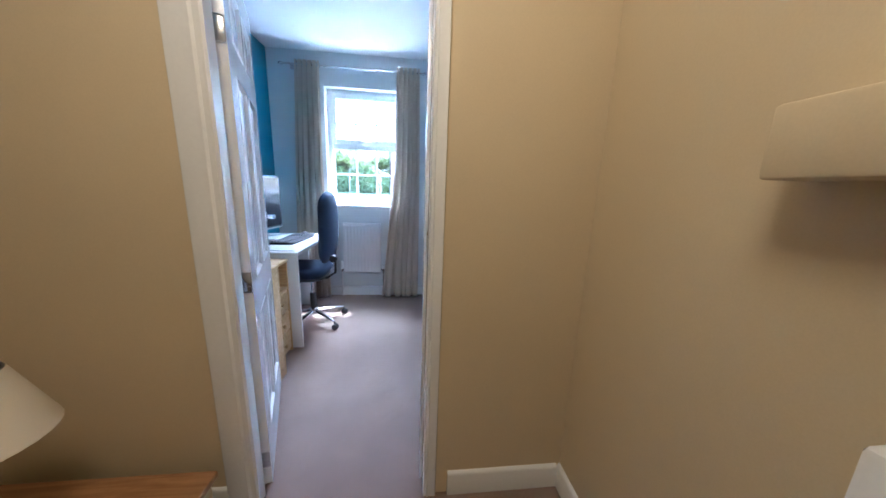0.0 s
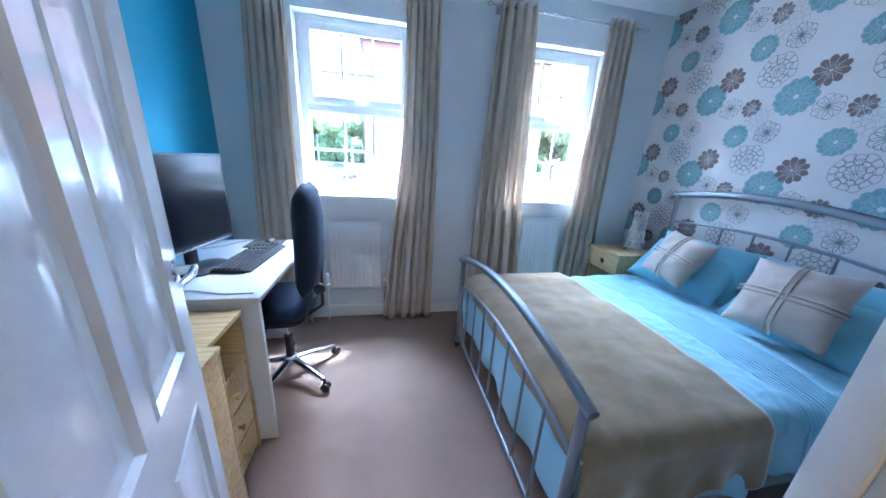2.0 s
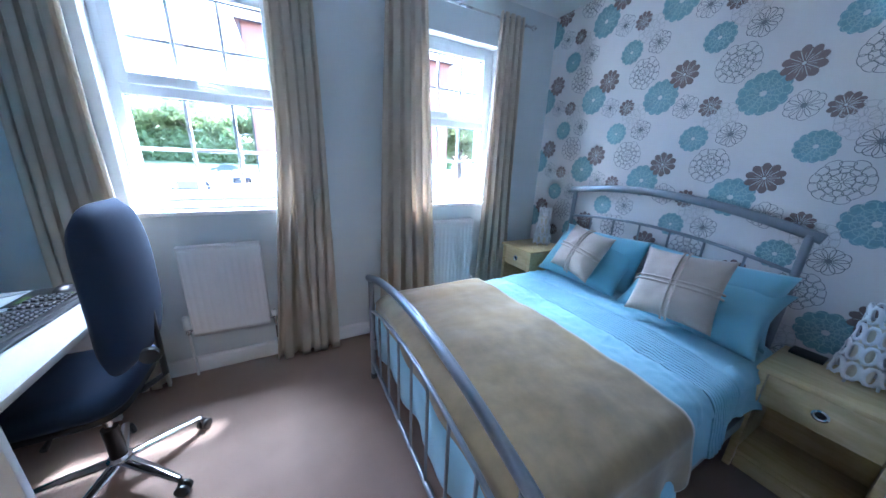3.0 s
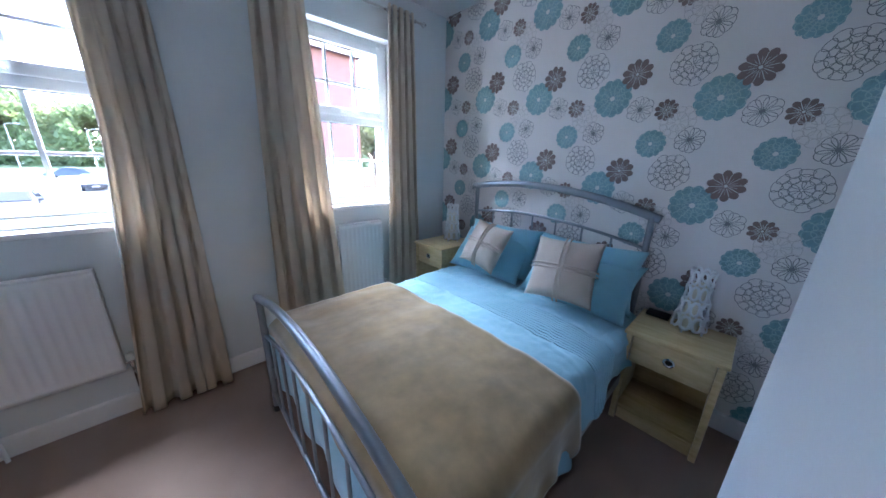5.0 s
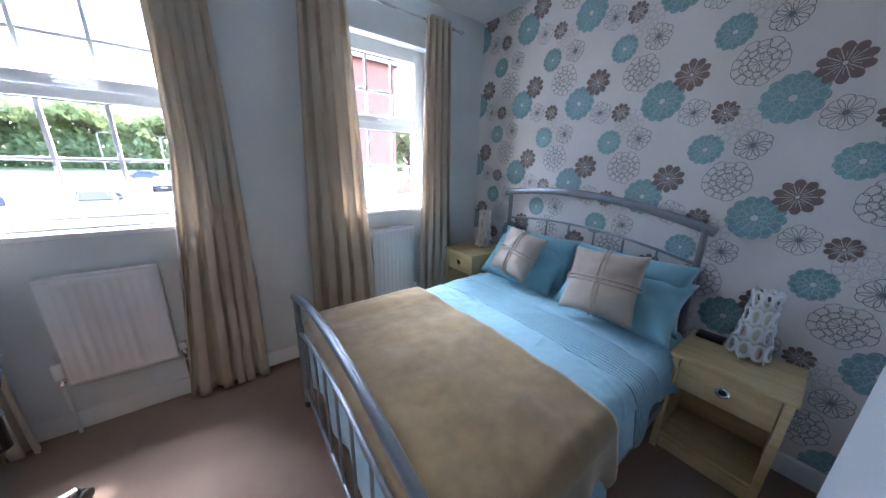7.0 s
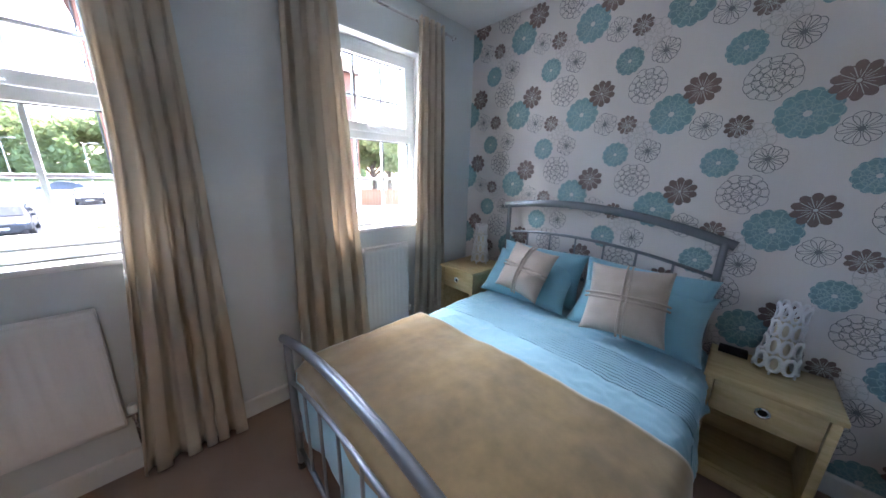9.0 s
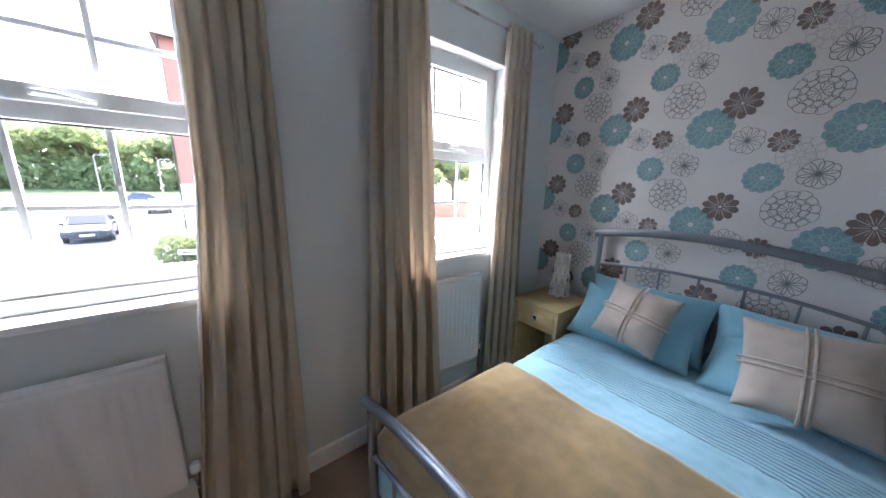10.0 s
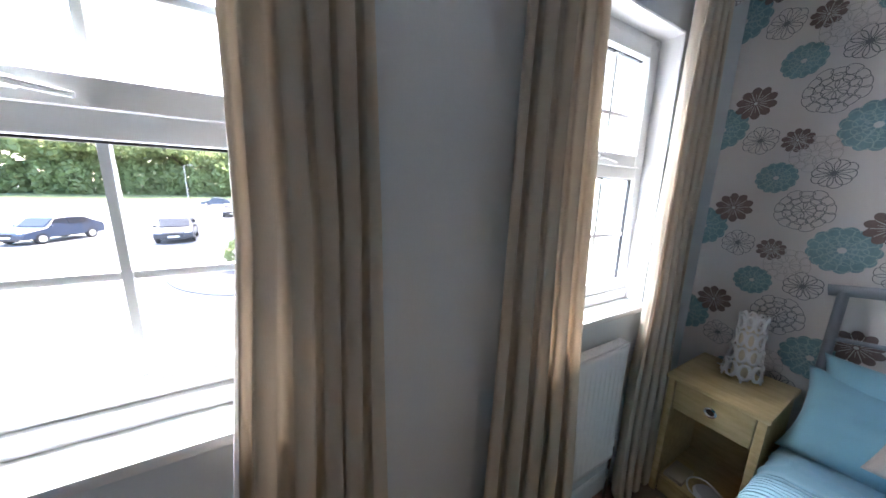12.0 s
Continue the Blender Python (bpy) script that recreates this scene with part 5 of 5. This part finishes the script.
# ---- brick house across the court ----
def house(x, y, heading, Wd, Dp, H, label):
    h = thing("house", label, "house", pose(x, y, G, 0, 0, heading))
    part("plinth_wall", box(0, 0, 0, Wd, Dp, 3.1), M_RENDER, h, "cream rendered ground floor")
    part("wall", box(0.01, 0.01, 3.101, Wd - 0.01, Dp - 0.01, H), M_BRICK, h, "red brick upper storey")
    part("band", box(-0.03, -0.03, 3.05, Wd + 0.03, Dp + 0.03, 3.15, 0.01), M_RENDER, h)
    bm = bmesh.new()
    e = 0.35
    A = [bm.verts.new(p) for p in ((-e, -e, H), (Wd + e, -e, H), (Wd + e, Dp + e, H), (-e, Dp + e, H))]
    B = [bm.verts.new(p) for p in ((-e, Dp / 2, H + Dp * 0.36), (Wd + e, Dp / 2, H + Dp * 0.36))]
    for f in ((A[0], A[1], B[1], B[0]), (A[2], A[3], B[0], B[1]), (A[1], A[2], B[1]), (A[3], A[0], B[0]), (A[0], A[3], A[2], A[1])):
        bm.faces.new(f)
    part("roof", bm, M_TILE, h, "brown tiled pitched roof", smooth=0)
    part("gutter", tube([(-e, -e - 0.05, H - 0.02), (Wd + e, -e - 0.05, H - 0.02)], 0.06, n=8), M_BLACK, h)
    part("downpipe", tube([(-0.06, -0.06, H - 0.1), (-0.06, -0.06, 0.1)], 0.04, n=8), M_BLACK, h)
    for z in (0.9, 4.2, 7.0, 9.6):
        wx = 5.6
        w = part("window", box(wx, -0.03, z, wx + 1.1, 0.03, z + 1.15, 0.01), M_UPVC, h)
        part("pane", box(wx + 0.08, -0.036, z + 0.08, wx + 1.02, -0.031, z + 1.07), M_CARGLASS, w)
    return h


house(-1.3, 29.9, 0, 16.6, 8.5, 12.1, "red brick house with a cream rendered lower storey")
fn = thing("fence", "brown close-boarded timber fence beside the house", "fence", pose(15.6, 30.5, G, 0, 0, -25))
for k in range(26):
    part("board", box(k * 0.3, 0, 0.05, k * 0.3 + 0.285, 0.02, 1.75, 0.004), M_FENCE, fn)
for k in range(5):
    part("post", box(k * 1.85, 0.021, 0.0, k * 1.85 + 0.09, 0.11, 1.85, 0.006), M_FENCE, fn)
for z in (0.4, 1.4):
    part("rail", box(0, 0.0205, z, 7.8, 0.05, z + 0.09), M_FENCE, fn)

# ---- printed flowers of the wallpaper ----
# flat inked shapes in (y, z) of the wall, a fraction of a millimetre proud of it


def blob(bm, n, r, depth, mi, x, ph=0.0, seg=6):
    """A filled scalloped disc of n petals."""
    c = bm.verts.new((x, 0, 0))
    vs = []
    for k in range(n * seg):
        a = 2 * math.pi * k / (n * seg)
        rr = r * (1 - depth + depth * abs(math.sin(n * (a + ph) / 2)) ** 0.6)
        vs.append(bm.verts.new((x, rr * math.cos(a), rr * math.sin(a))))
    for i in range(len(vs)):
        bm.faces.new((c, vs[i], vs[(i + 1) % len(vs)])).material_index = mi


def ribbon(bm, pts, w, mi, x, closed=False):
    k = len(pts)
    L = []
    for i, (y, z) in enumerate(pts):
        a = pts[i - 1] if (i > 0 or closed) else pts[i]
        b_ = pts[(i + 1) % k] if (i < k - 1 or closed) else pts[i]
        dy, dz = b_[0] - a[0], b_[1] - a[1]
        l_ = math.hypot(dy, dz) or 1
        ny, nz = -dz / l_ * w / 2, dy / l_ * w / 2
        L.append((bm.verts.new((x, y + ny, z + nz)), bm.verts.new((x, y - ny, z - nz))))
    for i in range(k if closed else k - 1):
        (a, b_), (c, d) = L[i], L[(i + 1) % k]
        bm.faces.new((a, c, d, b_)).material_index = mi


def petal(r0, r1, wid, ang, n=18):
    """A closed teardrop petal from r0 to r1."""
    pts = []
    for i in range(n):
        t_ = 2 * math.pi * i / n
        r_ = (r0 + r1) / 2 + (r1 - r0) / 2 * math.cos(t_)
        s = wid / 2 * math.sin(t_) * (1 + 0.45 * math.cos(t_))
        pts.append((r_ * math.cos(ang) - s * math.sin(ang), r_ * math.sin(ang) + s * math.cos(ang)))
    return pts


def flower(kind, r):
    bm = bmesh.new()
    if kind == "teal":
        blob(bm, 13, r, 0.13, 0, 0.0)
        for n, a0, r0, r1 in ((13, 0.12, 0.5, 0.93), (11, 0.3, 0.24, 0.66), (8, 0.0, 0.1, 0.4)):
            for k in range(n):
                ribbon(bm, petal(r0 * r, r1 * r, 2.1 * r1 * r * math.pi / n * 0.8, 2 * math.pi * k / n + a0), 0.0028, 1, -0.0002, True)
        blob(bm, 7, r * 0.13, 0.1, 2, -0.0004)
        mats = [M_TEALINK, M_TEALLINE, M_PALEINK]
    elif kind == "brown":
        blob(bm, 10, r, 0.3, 0, 0.0, 0.1, 8)
        for k in range(10):
            a = 2 * math.pi * k / 10 - 0.1
            ribbon(bm, [(0.16 * r * math.cos(a), 0.16 * r * math.sin(a)), (0.74 * r * math.cos(a), 0.74 * r * math.sin(a))], 0.0024, 1, -0.0002)
            a += math.pi / 10
            ribbon(bm, [(0.25 * r * math.cos(a), 0.25 * r * math.sin(a)), (0.55 * r * math.cos(a), 0.55 * r * math.sin(a))], 0.0014, 1, -0.0004)
        blob(bm, 6, r * 0.1, 0.1, 1, -0.0004)
        mats = [M_BROWNINK, M_PALEINK]
    else:
        w = {"big": 0.0025, "small": 0.0024, "dark": 0.003, "faint": 0.0023}[kind]
        rings = {"big": ((13, 0.1, 0.6, 1.0), (10, 0.3, 0.36, 0.68), (6, 0, 0.06, 0.42)), "faint": ((12, 0.1, 0.58, 1.0), (8, 0.3, 0.15, 0.6))}.get(kind, ((10, 0.1, 0.14, 1.0),))
        for n, a0, r0, r1 in rings:
            for k in range(n):
                ribbon(bm, petal(r0 * r, r1 * r * (1 + 0.06 * math.sin(3.7 * k)), 2.1 * r1 * r * math.pi / n * 0.92, 2 * math.pi * k / n + a0), w, 0, 0.0, True)
        if kind in ("small", "dark"):
            blob(bm, 6, r * 0.15, 0.15, 0, -0.0004)
        mats = [M_FAINTINK if kind == "faint" else M_GREYINK]
    me = bpy.data.meshes.new("printed_flower")
    bm.to_mesh(me)
    bm.free()
    for m_ in mats:
        me.materials.append(m_)
    return me


CELL_Y, CELL_Z, SLOPE = 0.471, 0.5, 0.115
MOTIFS = (
    ("teal", 0.10, 0.0, 0.0), ("teal", 0.071, -0.231, 0.277), ("brown", 0.074, -0.105, 0.117), ("brown", 0.052, -0.27, -0.055),
    ("small", 0.062, -0.15, -0.055), ("big", 0.09, -0.34, 0.144), ("dark", 0.06, -0.395, -0.19), ("faint", 0.075, -0.33, -0.11),
)
rng = random.Random(31)
layer = 0
for kind, r, dy, dz in MOTIFS:
    me = flower(kind, r)
    layer += 1
    for i in range(-4, 5):
        for j in range(-5, 4):
            y, z = 3.393 + i * CELL_Y + dy, 1.780 + j * CELL_Z + dz
            z += SLOPE * (y - 3.393)
            if not (YS2 - 0.05 < y < YN + 0.05 and 0.02 < z < CEIL + 0.06):
                continue
            f = new("printed_flower", me)
            f.parent = wall_east
            f.location = (XE - 0.0006 - 0.00025 * layer, y, z)
            f.rotation_euler = (0, 0, 0)
